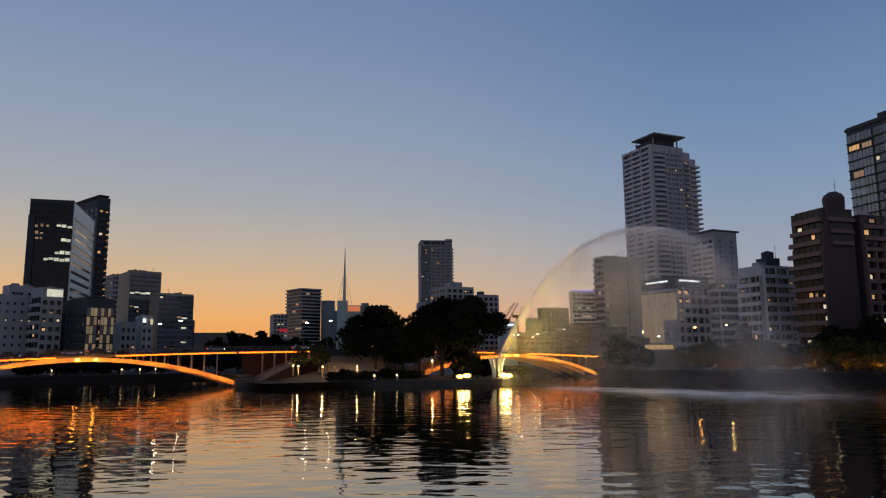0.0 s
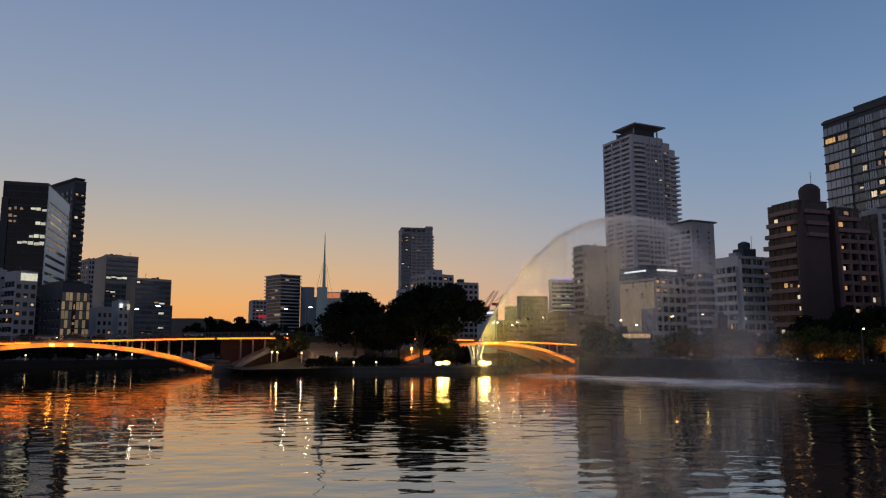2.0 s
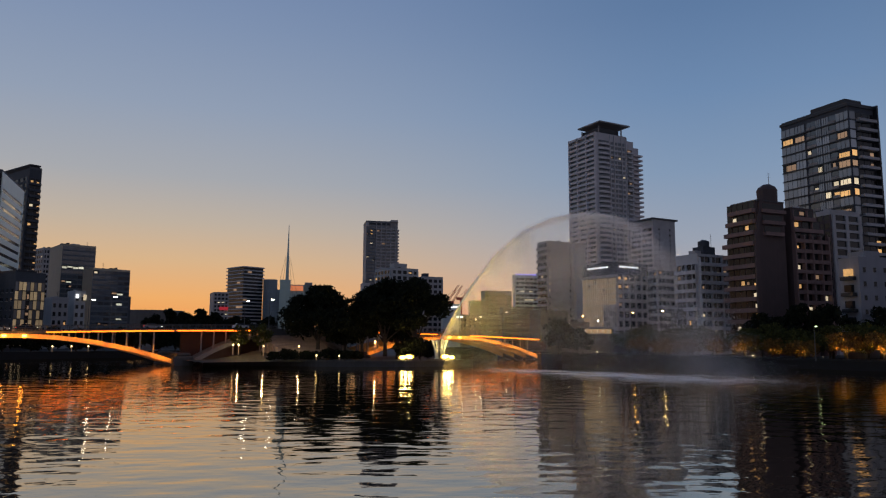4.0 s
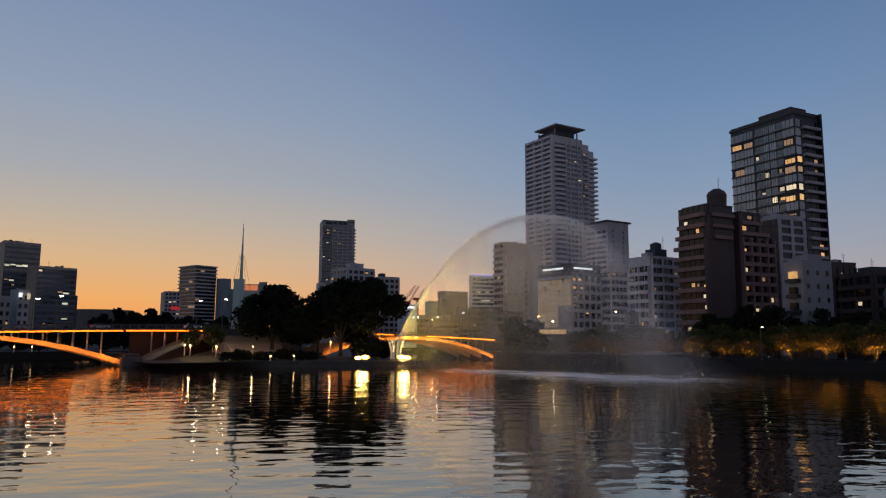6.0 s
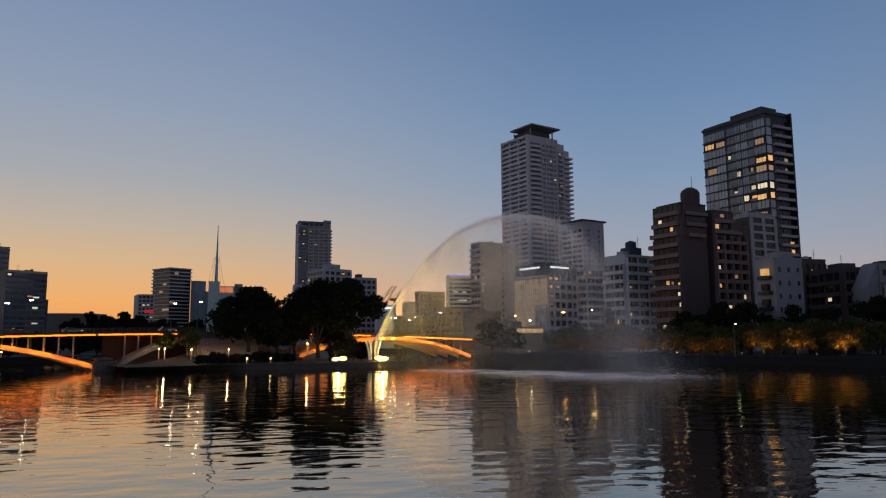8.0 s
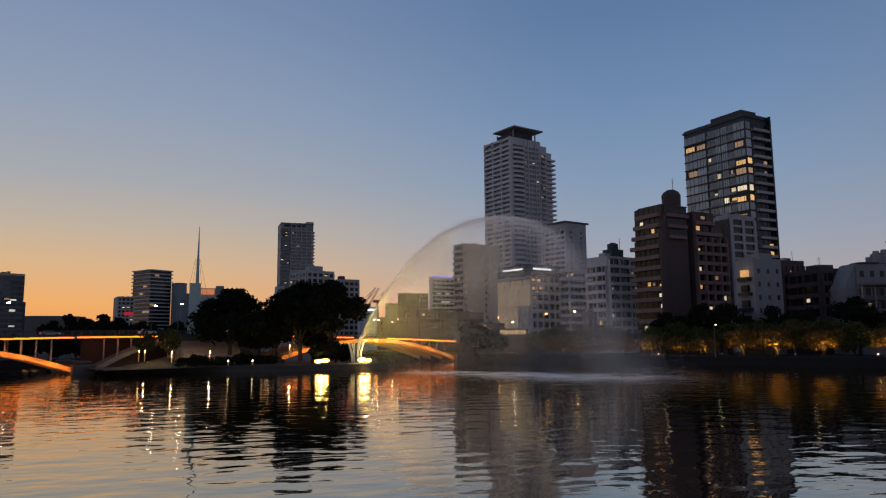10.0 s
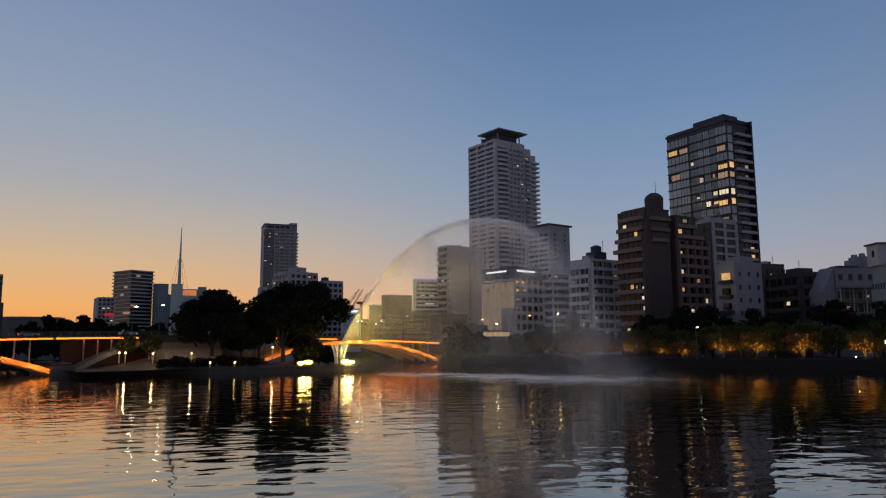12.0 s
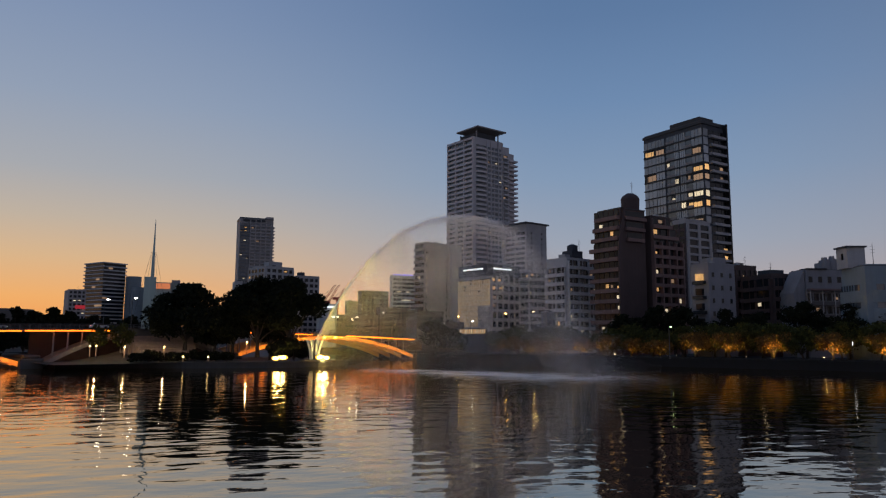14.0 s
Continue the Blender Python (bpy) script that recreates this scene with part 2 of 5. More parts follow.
# ---- mesh helpers ----
BOXES = {}


def unit_box(mat):
    if mat.name not in BOXES:
        me = bpy.data.meshes.new("box_" + mat.name)
        bm = bmesh.new()
        bmesh.ops.create_cube(bm, size=1)
        bm.to_mesh(me)
        bm.free()
        me.materials.append(mat)
        BOXES[mat.name] = me
    return BOXES[mat.name]


def piece(name, mat, parent, at, size, rz=0.0, label=""):
    ob = new(name, unit_box(mat))
    ob.parent = parent
    ob.location, ob.scale = at, size
    ob.rotation_euler = (0, 0, radians(rz))
    return tagged(ob, label)


def part(name, bm, mat, parent=None, label="", smooth=False):
    me = bpy.data.meshes.new(name)
    bm.to_mesh(me)
    bm.free()
    me.materials.append(mat)
    if smooth:
        for p in me.polygons:
            p.use_smooth = True
    ob = new(name, me)
    ob.parent = parent
    return tagged(ob, label)


def mesh_from(name, verts, faces, mat, parent=None, label=""):
    me = bpy.data.meshes.new(name)
    me.from_pydata(verts, [], faces)
    me.materials.append(mat)
    me.update()
    ob = new(name, me)
    ob.parent = parent
    return tagged(ob, label)


def add_box(bm, x0, y0, z0, x1, y1, z1):
    v = [bm.verts.new(p) for p in ((x0, y0, z0), (x1, y0, z0), (x1, y1, z0), (x0, y1, z0), (x0, y0, z1), (x1, y0, z1), (x1, y1, z1), (x0, y1, z1))]
    for f in ((3, 2, 1, 0), (4, 5, 6, 7), (0, 1, 5, 4), (1, 2, 6, 5), (2, 3, 7, 6), (3, 0, 4, 7)):
        bm.faces.new([v[i] for i in f])


def add_tube(bm, path, radii, sides=8):
    rings = []
    for i, p in enumerate(path):
        p = Vector(p)
        d = (Vector(path[min(i + 1, len(path) - 1)]) - Vector(path[max(i - 1, 0)])).normalized()
        a = d.orthogonal().normalized()
        c = d.cross(a)
        rings.append([bm.verts.new(p + radii[i] * (math.cos(k * math.tau / sides) * a + math.sin(k * math.tau / sides) * c)) for k in range(sides)])
    for r0, r1 in zip(rings, rings[1:]):
        for k in range(sides):
            bm.faces.new((r0[k], r0[(k + 1) % sides], r1[(k + 1) % sides], r1[k]))
    bm.faces.new(rings[0][::-1])
    bm.faces.new(rings[-1])


def thing(name, at, rz, label, category, group="", kind=""):
    ob = new(name)
    ob.location, ob.rotation_euler = at, (0, 0, radians(rz))
    return tagged(ob, label, category, group, kind)


def prism(name, outline, z0, z1, mat, parent=None):
    bm = bmesh.new()
    lo = [bm.verts.new((x, y, z0)) for x, y in outline]
    hi = [bm.verts.new((x, y, z1)) for x, y in outline]
    bm.faces.new(hi)
    bm.faces.new(lo[::-1])
    n = len(outline)
    for i in range(n):
        bm.faces.new((lo[i], lo[(i + 1) % n], hi[(i + 1) % n], hi[i]))
    bmesh.ops.recalc_face_normals(bm, faces=bm.faces)
    return part(name, bm, mat, parent)


# ---- water and land ----
bm = bmesh.new()
bmesh.ops.create_grid(bm, x_segments=8, y_segments=8, size=1)
bmesh.ops.scale(bm, vec=(4000, 4000, 1), verts=bm.verts)
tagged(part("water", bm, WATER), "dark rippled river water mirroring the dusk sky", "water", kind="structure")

GROUND = 2.2
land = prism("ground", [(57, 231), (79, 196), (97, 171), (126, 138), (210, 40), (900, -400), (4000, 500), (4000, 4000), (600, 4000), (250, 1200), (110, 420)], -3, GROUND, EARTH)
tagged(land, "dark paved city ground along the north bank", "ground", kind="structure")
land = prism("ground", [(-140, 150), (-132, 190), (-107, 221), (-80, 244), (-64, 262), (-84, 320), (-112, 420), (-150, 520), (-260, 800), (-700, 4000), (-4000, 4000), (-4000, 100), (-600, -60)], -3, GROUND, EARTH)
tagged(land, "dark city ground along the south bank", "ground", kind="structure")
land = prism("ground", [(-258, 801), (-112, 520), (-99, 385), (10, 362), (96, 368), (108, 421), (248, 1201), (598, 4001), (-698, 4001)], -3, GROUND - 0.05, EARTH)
tagged(land, "far city ground between the river arms", "ground", kind="structure")
ISLAND = [(22, 183), (14, 176), (4, 172.5), (-10, 172.5), (-32, 177), (-46, 184), (-100, 380), (-90, 460), (0, 460), (6, 225), (20, 192)]
land = prism("ground", ISLAND, -3, 1.3, STONE)
tagged(land, "stone-walled park island with a pointed tip", "island", kind="structure")

# ---- buildings ----
rng, clutter = random.Random(7), random.Random(19)


def spot(face, u, w, z, su, sw, sz):
    """Centre and size of a piece on a face: u along it, w outward from it."""
    return ((u, -w, z), (su, sw, sz)) if face == "R" else ((-w, u, z), (sw, su, sz))


def pick(glass, lit, where, chosen):
    if where in chosen:
        return chosen[where]
    k = rng.random()
    if k < lit * 0.45:
        return rng.choice((LIT, LITCOOL, LITDIM, LITDIM, LITCOOL))
    return glass


LITMATS = (LIT, LITCOOL, LITDIM, LITBAND)


def window(b, face, mat, u, w, z, su, sw, sz, name="window", whole=False):
    """A pane; where a room is lit, its glow fills part of the pane only, the rest being curtained."""
    at, size = spot(face, u, w, z, su, sw, sz)
    if mat not in LITMATS:
        return piece(name, mat, b, at, size)
    ob = piece(name, GLASS, b, at, size)
    fu, fz = (rng.uniform(0.7, 0.95), rng.uniform(0.55, 0.8)) if whole else (rng.uniform(0.8, 0.98), rng.uniform(0.4, 0.7)) if mat is LITBAND else (rng.uniform(0.35, 0.8), rng.uniform(0.3, 0.6))
    shift = rng.uniform(-1, 1) * su * (1 - fu) / 2
    at2, size2 = spot(face, u + shift, w + sw / 2 + 0.01, z - sz * (1 - fz) * rng.uniform(-0.2, 0.5), su * fu, 0.03, sz * fz)
    piece("lit_pane", mat, ob, [(p - q) / r for p, q, r in zip(at2, at, size)], [p / r for p, r in zip(size2, size)])
    return ob


def balconies(b, face, width, z0, z1, floors, bays, wall, glass=GLASS, lit=0.05, chosen={}, deep=1.3, taper=0.0, solid=1.15, fins=True, over=0.0):
    fh = (z1 - z0) / floors
    for f in range(floors):
        z = z1 - (f + 1) * fh
        cut = taper * max(0, 3 - f)
        a, e = 0.2, width - 0.2 + over - cut
        at, size = spot(face, (a + e) / 2, deep / 2, z + solid / 2, e - a, deep, solid)
        piece("balcony", wall, b, at, size)
        step = (width - 0.8) / bays
        for k in range(bays):
            window(b, face, pick(glass, lit, (f, k), chosen), 0.4 + (k + 0.5) * step, 0.06, z + solid * 0.5 + fh * 0.5, step * 0.8, 0.12, fh - solid * 0.6)
    if fins:
        for k in range(bays + 1):
            if k % 2 == 0:
                at, size = spot(face, 0.4 + k * (width - 0.8) / bays, deep * 0.35, (z0 + z1) / 2, 0.25, deep * 0.7, z1 - z0)
                piece("party_wall", wall, b, at, size)


def grid(b, face, width, z0, z1, floors, bays, wall, glass=GLASS, lit=0.06, chosen={}, deep=0.35, spandrel=0.4, pier=0.3):
    fh, step = (z1 - z0) / floors, width / bays
    for f in range(floors):
        z = z1 - (f + 1) * fh
        if spandrel > 0:
            at, size = spot(face, width / 2, deep / 2, z + fh * spandrel / 2, width, deep, fh * spandrel)
            piece("spandrel", wall, b, at, size)
        for k in range(bays):
            window(b, face, pick(glass, lit, (f, k), chosen), (k + 0.5) * step, 0.05, z + fh * (1 + spandrel) / 2, step * 0.97, 0.1, fh * (1 - spandrel) * 0.98)
    if pier > 0:
        for k in range(bays + 1):
            w = step * pier
            u = min(max(k * step, w / 2), width - w / 2)
            at, size = spot(face, u, deep / 2 + 0.02, (z0 + z1) / 2, w, deep, z1 - z0)
            piece("pier", wall, b, at, size)


def punched(b, face, width, z0, z1, floors, bays, frame_mat, glass=GLASS, lit=0.1, chosen={}, ww=0.5, wh=0.5):
    """Single windows set in a plain wall, each with a proud sill."""
    fh, step = (z1 - z0) / floors, width / bays
    for f in range(floors):
        for k in range(bays):
            z, u = z1 - (f + 0.5) * fh, (k + 0.5) * step
            window(b, face, pick(glass, lit, (f, k), chosen), u, 0.03, z, step * ww, 0.06, fh * wh)
            at, size = spot(face, u, 0.1, z - fh * wh / 2 - 0.06, step * ww + 0.2, 0.2, 0.12)
            piece("sill", frame_mat, b, at, size)


def block(name, label, x, y, a, wr, wl, h, wall, roof=ROOFDARK, parapet=0.6, category="building"):
    """A building from its corner nearest the river: body, roof and parapet."""
    b = thing(name, (x, y, GROUND - 0.1), a, label, category)
    h -= GROUND
    piece("wall", wall, b, (wr / 2, wl / 2, h / 2), (wr, wl, h))
    piece("roof", roof, b, (wr / 2, wl / 2, h + 0.1), (wr - 0.4, wl - 0.4, 0.2))
    if parapet:
        for cx, cy, sx, sy in ((wr / 2, 0.1, wr + 0.1, 0.3), (wr / 2, wl - 0.1, wr + 0.1, 0.3), (0.1, wl / 2, 0.3, wl - 0.5), (wr - 0.1, wl / 2, 0.3, wl - 0.5)):
            piece("parapet", wall, b, (cx, cy, h + parapet / 2), (sx, sy, parapet))
        for k in range(2 + clutter.randrange(3)):
            # plant boxes and a mast on the roof
            su, sv, sz = clutter.uniform(0.8, 2.0), clutter.uniform(0.8, 2.0), clutter.uniform(0.6, 1.5)
            u, v = clutter.uniform(0.12, 0.88) * wr, min(wl * 0.8, clutter.uniform(1.6, 4.0))
            piece("roof_unit", RAILGREY if k % 2 else CONCRETE, b, (u, v, h + 0.2 + sz / 2), (su, sv, sz))
        if h < 55:
            antenna(b, clutter.uniform(0.2, 0.8) * wr, min(wl * 0.7, 3.0), h + 0.2, clutter.uniform(2.5, 4.5))
    return b, h


def roof_box(b, u, v, z, su, sv, sz, mat=CONCRETE, name="roof_housing"):
    piece(name, mat, b, (u, v, z + sz / 2), (su, sv, sz))


def antenna(b, u, v, z, tall):
    bm = bmesh.new()
    add_tube(bm, [(u, v, z), (u, v, z + tall)], [0.09, 0.04], 5)
    for k in range(3):
        add_tube(bm, [(u - 0.6, v, z + tall * (0.6 + 0.13 * k)), (u + 0.6, v, z + tall * (0.6 + 0.13 * k))], [0.03, 0.03], 4)
    part("antenna", bm, RAILGREY, b)


# glass office tower, south bank
b, h = block("office_tower", "dark glass office tower with pale louvred side and lit floors", -157.5, 295.7, 106, 42.8, 16.6, 73.3, DARKWALL, parapet=1.0)
WL, WR = 16.6, 42.8
lit = {(f, k): LITBAND for f, ks in ((3, (0, 1, 2)), (5, (0, 1)), (7, (0, 1, 2)), (8, (0, 1, 2, 3, 4))) for k in ks}
lit.update({(f, k): LITDIM for f, ks in ((3, (4, 5, 6)), (4, (5, 6)), (5, (5, 6))) for k in ks})
grid(b, "L", WL, 2, h - 0.5, 24, 8, BLACKPANEL, BLACKGLASS, 0.0, lit, 0.12, 0.22, 0.04)
piece("end_pier", BLACKPANEL, b, (-0.4, WL - 1.2, h / 2 - 3), (0.9, 2.6, h - 6))
grid(b, "R", WR, 2, h - 6.5, 17, 6, PALEGREEN, GLASS, 0.0, {(f, k): LITSOFT for f in (1, 2) for k in range(1, 4)}, 0.3, 0.62, 0.0)
for u in (0.45, WR - 0.45):
    piece("edge_fin", PALEGREEN, b, (u, -0.2, h / 2), (0.9, 0.42, h))
piece("top_cladding", PALEGREEN, b, (WR / 2, -0.16, h - 3.2), (WR - 1.8, 0.32, 6.4))
b, h = block("office_tower", "slim dark tower with a flat crown and red-lit stair", -175.6, 353.8, 50, 5.7, 31.5, 88.3, DARKWALL, parapet=0.0)
WL, WR = 31.5, 5.7
balconies(b, "R", WR, 2, h - 5, 26, 2, DARKWALL, GLASS, 0.2, {}, 1.0, fins=False)
grid(b, "L", WL, 2, h - 4, 26, 6, DARKWALL, GLASS, 0.04)
for f in range(22):
    if clutter.random() < 0.7:
        piece("stair_lamp", LITDIM if f % 3 else LIT, b, (WR * 0.8, -1.06, h - 9 - f * 3.1), (1.1, 0.1, 0.5))
bm = bmesh.new()
lo, hi = [(1.4, 4.0), (WR - 0.6, 4.0), (WR - 0.6, WL - 3), (1.4, WL - 3)], [(0.2, 0.5), (WR - 0.4, 0.5), (WR - 0.4, WL), (0.2, WL)]
ring = [[bm.verts.new((x, y, z)) for x, y in o] for o, z in ((lo, h - 2.0), (lo, h + 0.3), (hi, h + 1.9), (hi, h + 2.4))]
for a, c in zip(ring, ring[1:]):
    for k in range(4):
        bm.faces.new((a[k], a[(k + 1) % 4], c[(k + 1) % 4], c[k]))
bm.faces.new(ring[0][::-1]), bm.faces.new(ring[-1])
part("roof_canopy", bm, ROOFDARK, b, "dark flared roof canopy")
piece("roof_rail", RAILGREY, b, (WR / 2, 0.1, h + 0.5), (WR, 0.1, 1.0))

b, h = block("office_block", "grey office block far behind the bridge", -221.1, 470.6, 45, 5.5, 13.4, 62.8, GREYTILE)
grid(b, "R", 5.5, 2, h - 1, 18, 3, GREYTILE, GLASS, 0.15)
grid(b, "L", 13.4, 2, h - 1, 18, 4, GREYTILE, GLASS, 0.15)
b, h = block("office_tower", "blue glass office tower with an end wall tinted for sunset glow", -174.9, 392.8, 38, 16.8, 25.1, 55.7, SUNSETBEIGE)
WL, WR = 25.1, 16.8
lit = {(4, k): LITBAND for k in range(4)}
lit.update({(7, 0): LITDIM, (7, 1): LITBAND, (8, 1): LITDIM, (12, 3): LITDIM, (12, 4): LITBAND})
grid(b, "R", WR, 1, h - 0.5, 20, 6, MIDPANEL, GLASSBLUE, 0.01, lit, 0.15, 0.3, 0.06)
roof_box(b, WR * 0.3, WL * 0.3, h, WR * 0.5, 4, 1.4, DARKWALL)
b, h = block("office_block", "dark glass office block with an end wall tinted for sunset glow", -149.6, 371.0, 42, 18.8, 13.2, 40.9, SUNSETBEIGE)
WL, WR = 13.2, 18.8
lit = {(4, 3): LITDIM, (4, 4): LITBAND, (6, 4): LITBAND, (10, 1): LITDIM, (10, 2): LITDIM, (9, 4): LITBAND}
grid(b, "R", WR, 1, h - 0.5, 14, 6, MIDPANEL, GLASSBLUE, 0.03, lit, 0.15, 0.35, 0.06)
piece("roof_housing", DARKWALL, b, (WR + 0.8, 3, h * 0.33), (1.6, 4, h * 0.66))

b, h = block("apartment_block", "long pale grey apartment block with small square windows", -146.2, 227.0, 52, 13.6, 72.2, 27.9, PALE)
punched(b, "R", 13.6, 3, h - 1, 8, 6, PALE, GLASS, 0.08, {(2, k): LITCOOL for k in (1, 2, 4, 5)}, 0.32, 0.34)
punched(b, "L", 72.2, 3, h - 1, 8, 20, PALE, GLASS, 0.1, {}, 0.34, 0.34)
b, h = block("roof_house", "grey rooftop housing with a water tank", -145.6, 236.8, 52, 7.4, 6.1, 31.6, CONCRETE)
punched(b, "R", 7.4, 3, h - 1, 9, 3, PALE, GLASS, 0.1, {}, 0.4, 0.4)
b, h = block("apartment_block", "pale apartment block with balconies and lit top floor", -131.0, 230.3, 52, 6.7, 7.8, 30.1, PALE)
WL, WR = 7.8, 6.7
piece("lit_parapet", LITBAND, b, (WR * 0.6, -0.1, h - 1.2), (WR * 0.75, 0.15, 2.4))
punched(b, "R", WR, 2, h - 3, 8, 3, PALE, GLASS, 0.15, {(3, 0): LIT, (2, 2): LITCOOL}, 0.6, 0.5)
balconies(b, "L", WL, 2, h - 3, 8, 3, PALE, GLASS, 0.1, {(4, 1): LIT}, 0.9, fins=False)
b, h = block("office_block", "black-framed glass corner office with lit lower floors", -117.9, 234.0, 50, 9.2, 16.4, 26.7, DARKWALL)
WL, WR = 16.4, 9.2
lit = {(f, k): LITSOFT for f in range(6) for k in range(8) if (f * 5 + k * 3) % 7 > 2}
lit.update({(f, 3): LITDIM for f in range(1, 6)})
lit.update({(6, k): LITCOOL for k in (0, 1, 2, 4, 6, 7)})
grid(b, "R", WR, 1, h - 2.6, 7, 8, DARKMETAL, GLASSBLUE, 0.0, lit, 0.25, 0.1, 0.06)
punched(b, "L", WL, 1, h - 4.0, 7, 5, GREYTILE, GLASS, 0.05, {(1, 0): LITDIM, (6, 0): LIT}, 0.4, 0.4)
piece("roof_slab", DARKMETAL, b, (WR * 0.35, WL * 0.4, h + 0.6), (WR * 0.7, WL * 0.8, 1.0))
b, h = block("shop_house", "narrow grey town house beside the bridge ramp", -124.0, 273.2, 40, 5.6, 11.4, 20.8, GREYTILE)
punched(b, "R", 5.6, 2, h - 1, 5, 3, CONCRETE, GLASS, 0.1)
b, h = block("shop_house", "narrow town house with white lit sign boxes", -121.2, 285.3, 40, 4.0, 8.8, 24.0, CONCRETE)
WR = 4.0
punched(b, "R", WR, 2, h - 1, 6, 2, CONCRETE, GLASS, 0.1)
piece("sign", SIGNWHITE, b, (WR * 0.2, -0.5, h - 1.6), (1.0, 0.5, 1.6))
piece("sign", LITCOOL, b, (WR * 0.9, -0.5, h - 2.0), (1.0, 0.5, 2.2))

# far skyline
b, h = block("office_block", "far grey block with a red sign", -186.8, 777.9, 20, 15.9, 33.2, 54.1, GREYTILE)
grid(b, "R", 15.9, 1, h - 1, 12, 4, GREYTILE, GLASS, 0.12)
piece("sign", REDSIGN, b, (11, -1, h - 17), (9, 0.5, 3.5))
b, h = block("office_tower", "striped tower of projecting white floor slabs", -176.7, 882.5, 42, 27.1, 37.8, 92.6, DARKWALL, parapet=0)
WL, WR = 37.8, 27.1
for face, w in (("R", WR), ("L", WL)):
    for f in range(21):
        at, size = spot(face, w / 2, 0.9, 4 + f * (h - 4) / 20, w + 1.8, 1.8, 1.3)
        piece("floor_slab", LIGHT, b, at, size)
    for f in range(20):
        for k in range(5):
            at, size = spot(face, (k + 0.5) * w / 5, 0.1, 4 + (f + 0.5) * (h - 4) / 20 + 0.5, w / 5 * 0.96, 0.2, 2.6)
            piece("window", LITDIM if rng.random() < 0.05 else GLASS, b, at, size)


def round_tower(name, label, x, y, r, h, mat, stretch=1.0):
    b = thing(name, (x, y, GROUND - 0.1), 0, label, "building")
    bm = bmesh.new()
    bmesh.ops.create_cone(bm, cap_ends=True, segments=28, radius1=r, radius2=r, depth=h, matrix=Matrix.Translation((0, 0, h / 2)))
    bmesh.ops.scale(bm, vec=(1, stretch, 1), verts=bm.verts)
    part("wall", bm, mat, b)
    bm = bmesh.new()
    bmesh.ops.create_cone(bm, cap_ends=True, segments=28, radius1=r + 0.25, radius2=r + 0.25, depth=1.4)
    band = part("floor_band", bm, mat, b)
    band.location = (0, 0, 3)
    for k in range(1, int(h / 4)):
        ob = new("floor_band", band.data)
        ob.parent, ob.location = b, (0, 0, 3 + 4 * k)
    return b


round_tower("office_tower", "far rounded blue-grey tower", -147, 900, 8.5, 76, HOUSEBLUE)
round_tower("office_tower", "lower far rounded blue-grey tower", -137, 880, 9, 62, HOUSEBLUE)
b, h = block("office_tower", "far pale green tower with rounded shoulder and red roof sign", -121.0, 841.0, 5, 30.5, 18, 68, GREEN_WHITE, parapet=0)
piece("sign", glow("amber_sign", (1.0, 0.3, 0.12), 0.55, 0.2), b, (13, -0.5, h - 4), (17, 0.6, 6))
piece("stair_tower", GREYTILE, b, (27.5, 4, h / 2 + 1.5), (9, 8, h + 3))
b, h = block("apartment_tower", "slender dark residential tower with scattered lit flats", -22.3, 699.6, 8, 31.5, 27.3, 122.1, GREYTILE, parapet=0)
WL, WR = 27.3, 31.5
grid(b, "R", WR * 0.3, 4, h - 5, 34, 3, MIDPANEL, GLASSBLUE, 0.05, {(2, 0): LITDIM, (2, 1): LIT, (5, 1): LITCOOL, (9, 0): LITCOOL, (16, 1): LITCOOL, (24, 0): LITDIM, (27, 1): LITCOOL}, 0.5, 0.35, 0.16)
for f in range(34):
    # middle and far bays: open balconies between pale piers
    z = 4 + f * (h - 9) / 34
    piece("balcony", GREYTILE, b, (WR * 0.62, -0.7, z + 0.6), (WR * 0.62, 1.4, 1.2))
    for k in range(4):
        lamp = rng.random()
        window(b, "R", LITDIM if lamp < 0.05 else LITCOOL if lamp < 0.09 else GLASSBLUE, WR * (0.385 + 0.155 * k), 0.05, z + 2.2, WR * 0.13, 0.1, 2.0)
    piece("balcony", WARMGREY, b, (WR + 0.7, WL * 0.3, z + 0.6), (2.6, 9, 1.2))
for k in range(5):
    piece("pier", GREYTILE, b, (WR * (0.31 + 0.155 * k), -0.75, h / 2 - 1), (0.8, 1.6, h - 2))
piece("roof_slab", MIDPANEL, b, (WR / 2, WL / 2, h - 0.2), (WR + 0.5, WL, 1.4))
# proud black band: shade of the recessed top storey put into its colour
piece("roof_recess", BLACKPANEL, b, (WR * 0.42, -0.2, h - 2.4), (WR * 0.66, 0.5, 2.2))
piece("stair_tower", GREYTILE, b, (WR * 0.88, 2, h + 0.6), (WR * 0.22, 8, 2.2))
b, h = block("office_block", "pale low tower at the foot of the residential tower", -22.7, 639.6, 8, 6.7, 20.2, 55.4, PALE)
b, h = block("office_block", "stepped pale block behind the trees", 1.6, 420.0, 30, 19.1, 19.5, 48.0, CONCRETE)
WL, WR = 19.5, 19.1
grid(b, "R", WR, 4, h - 1, 12, 5, CONCRETE, GLASS, 0.06)
roof_box(b, WR * 0.45, 6, h, WR * 0.45, 6, 3.6, PALE)
grid(b, "L", WL, 4, h - 1, 12, 5, CONCRETE, GLASS, 0.15)
b, h = block("office_block", "plain grey block behind the trees", 19.9, 409.5, 20, 12.9, 6.9, 41.9, GREYTILE)
roof_box(b, 3.2, 4, h, 3, 4, 2.6, DARKWALL)
grid(b, "R", 12.9, 4, h - 1, 11, 4, GREYTILE, GLASS, 0.05)
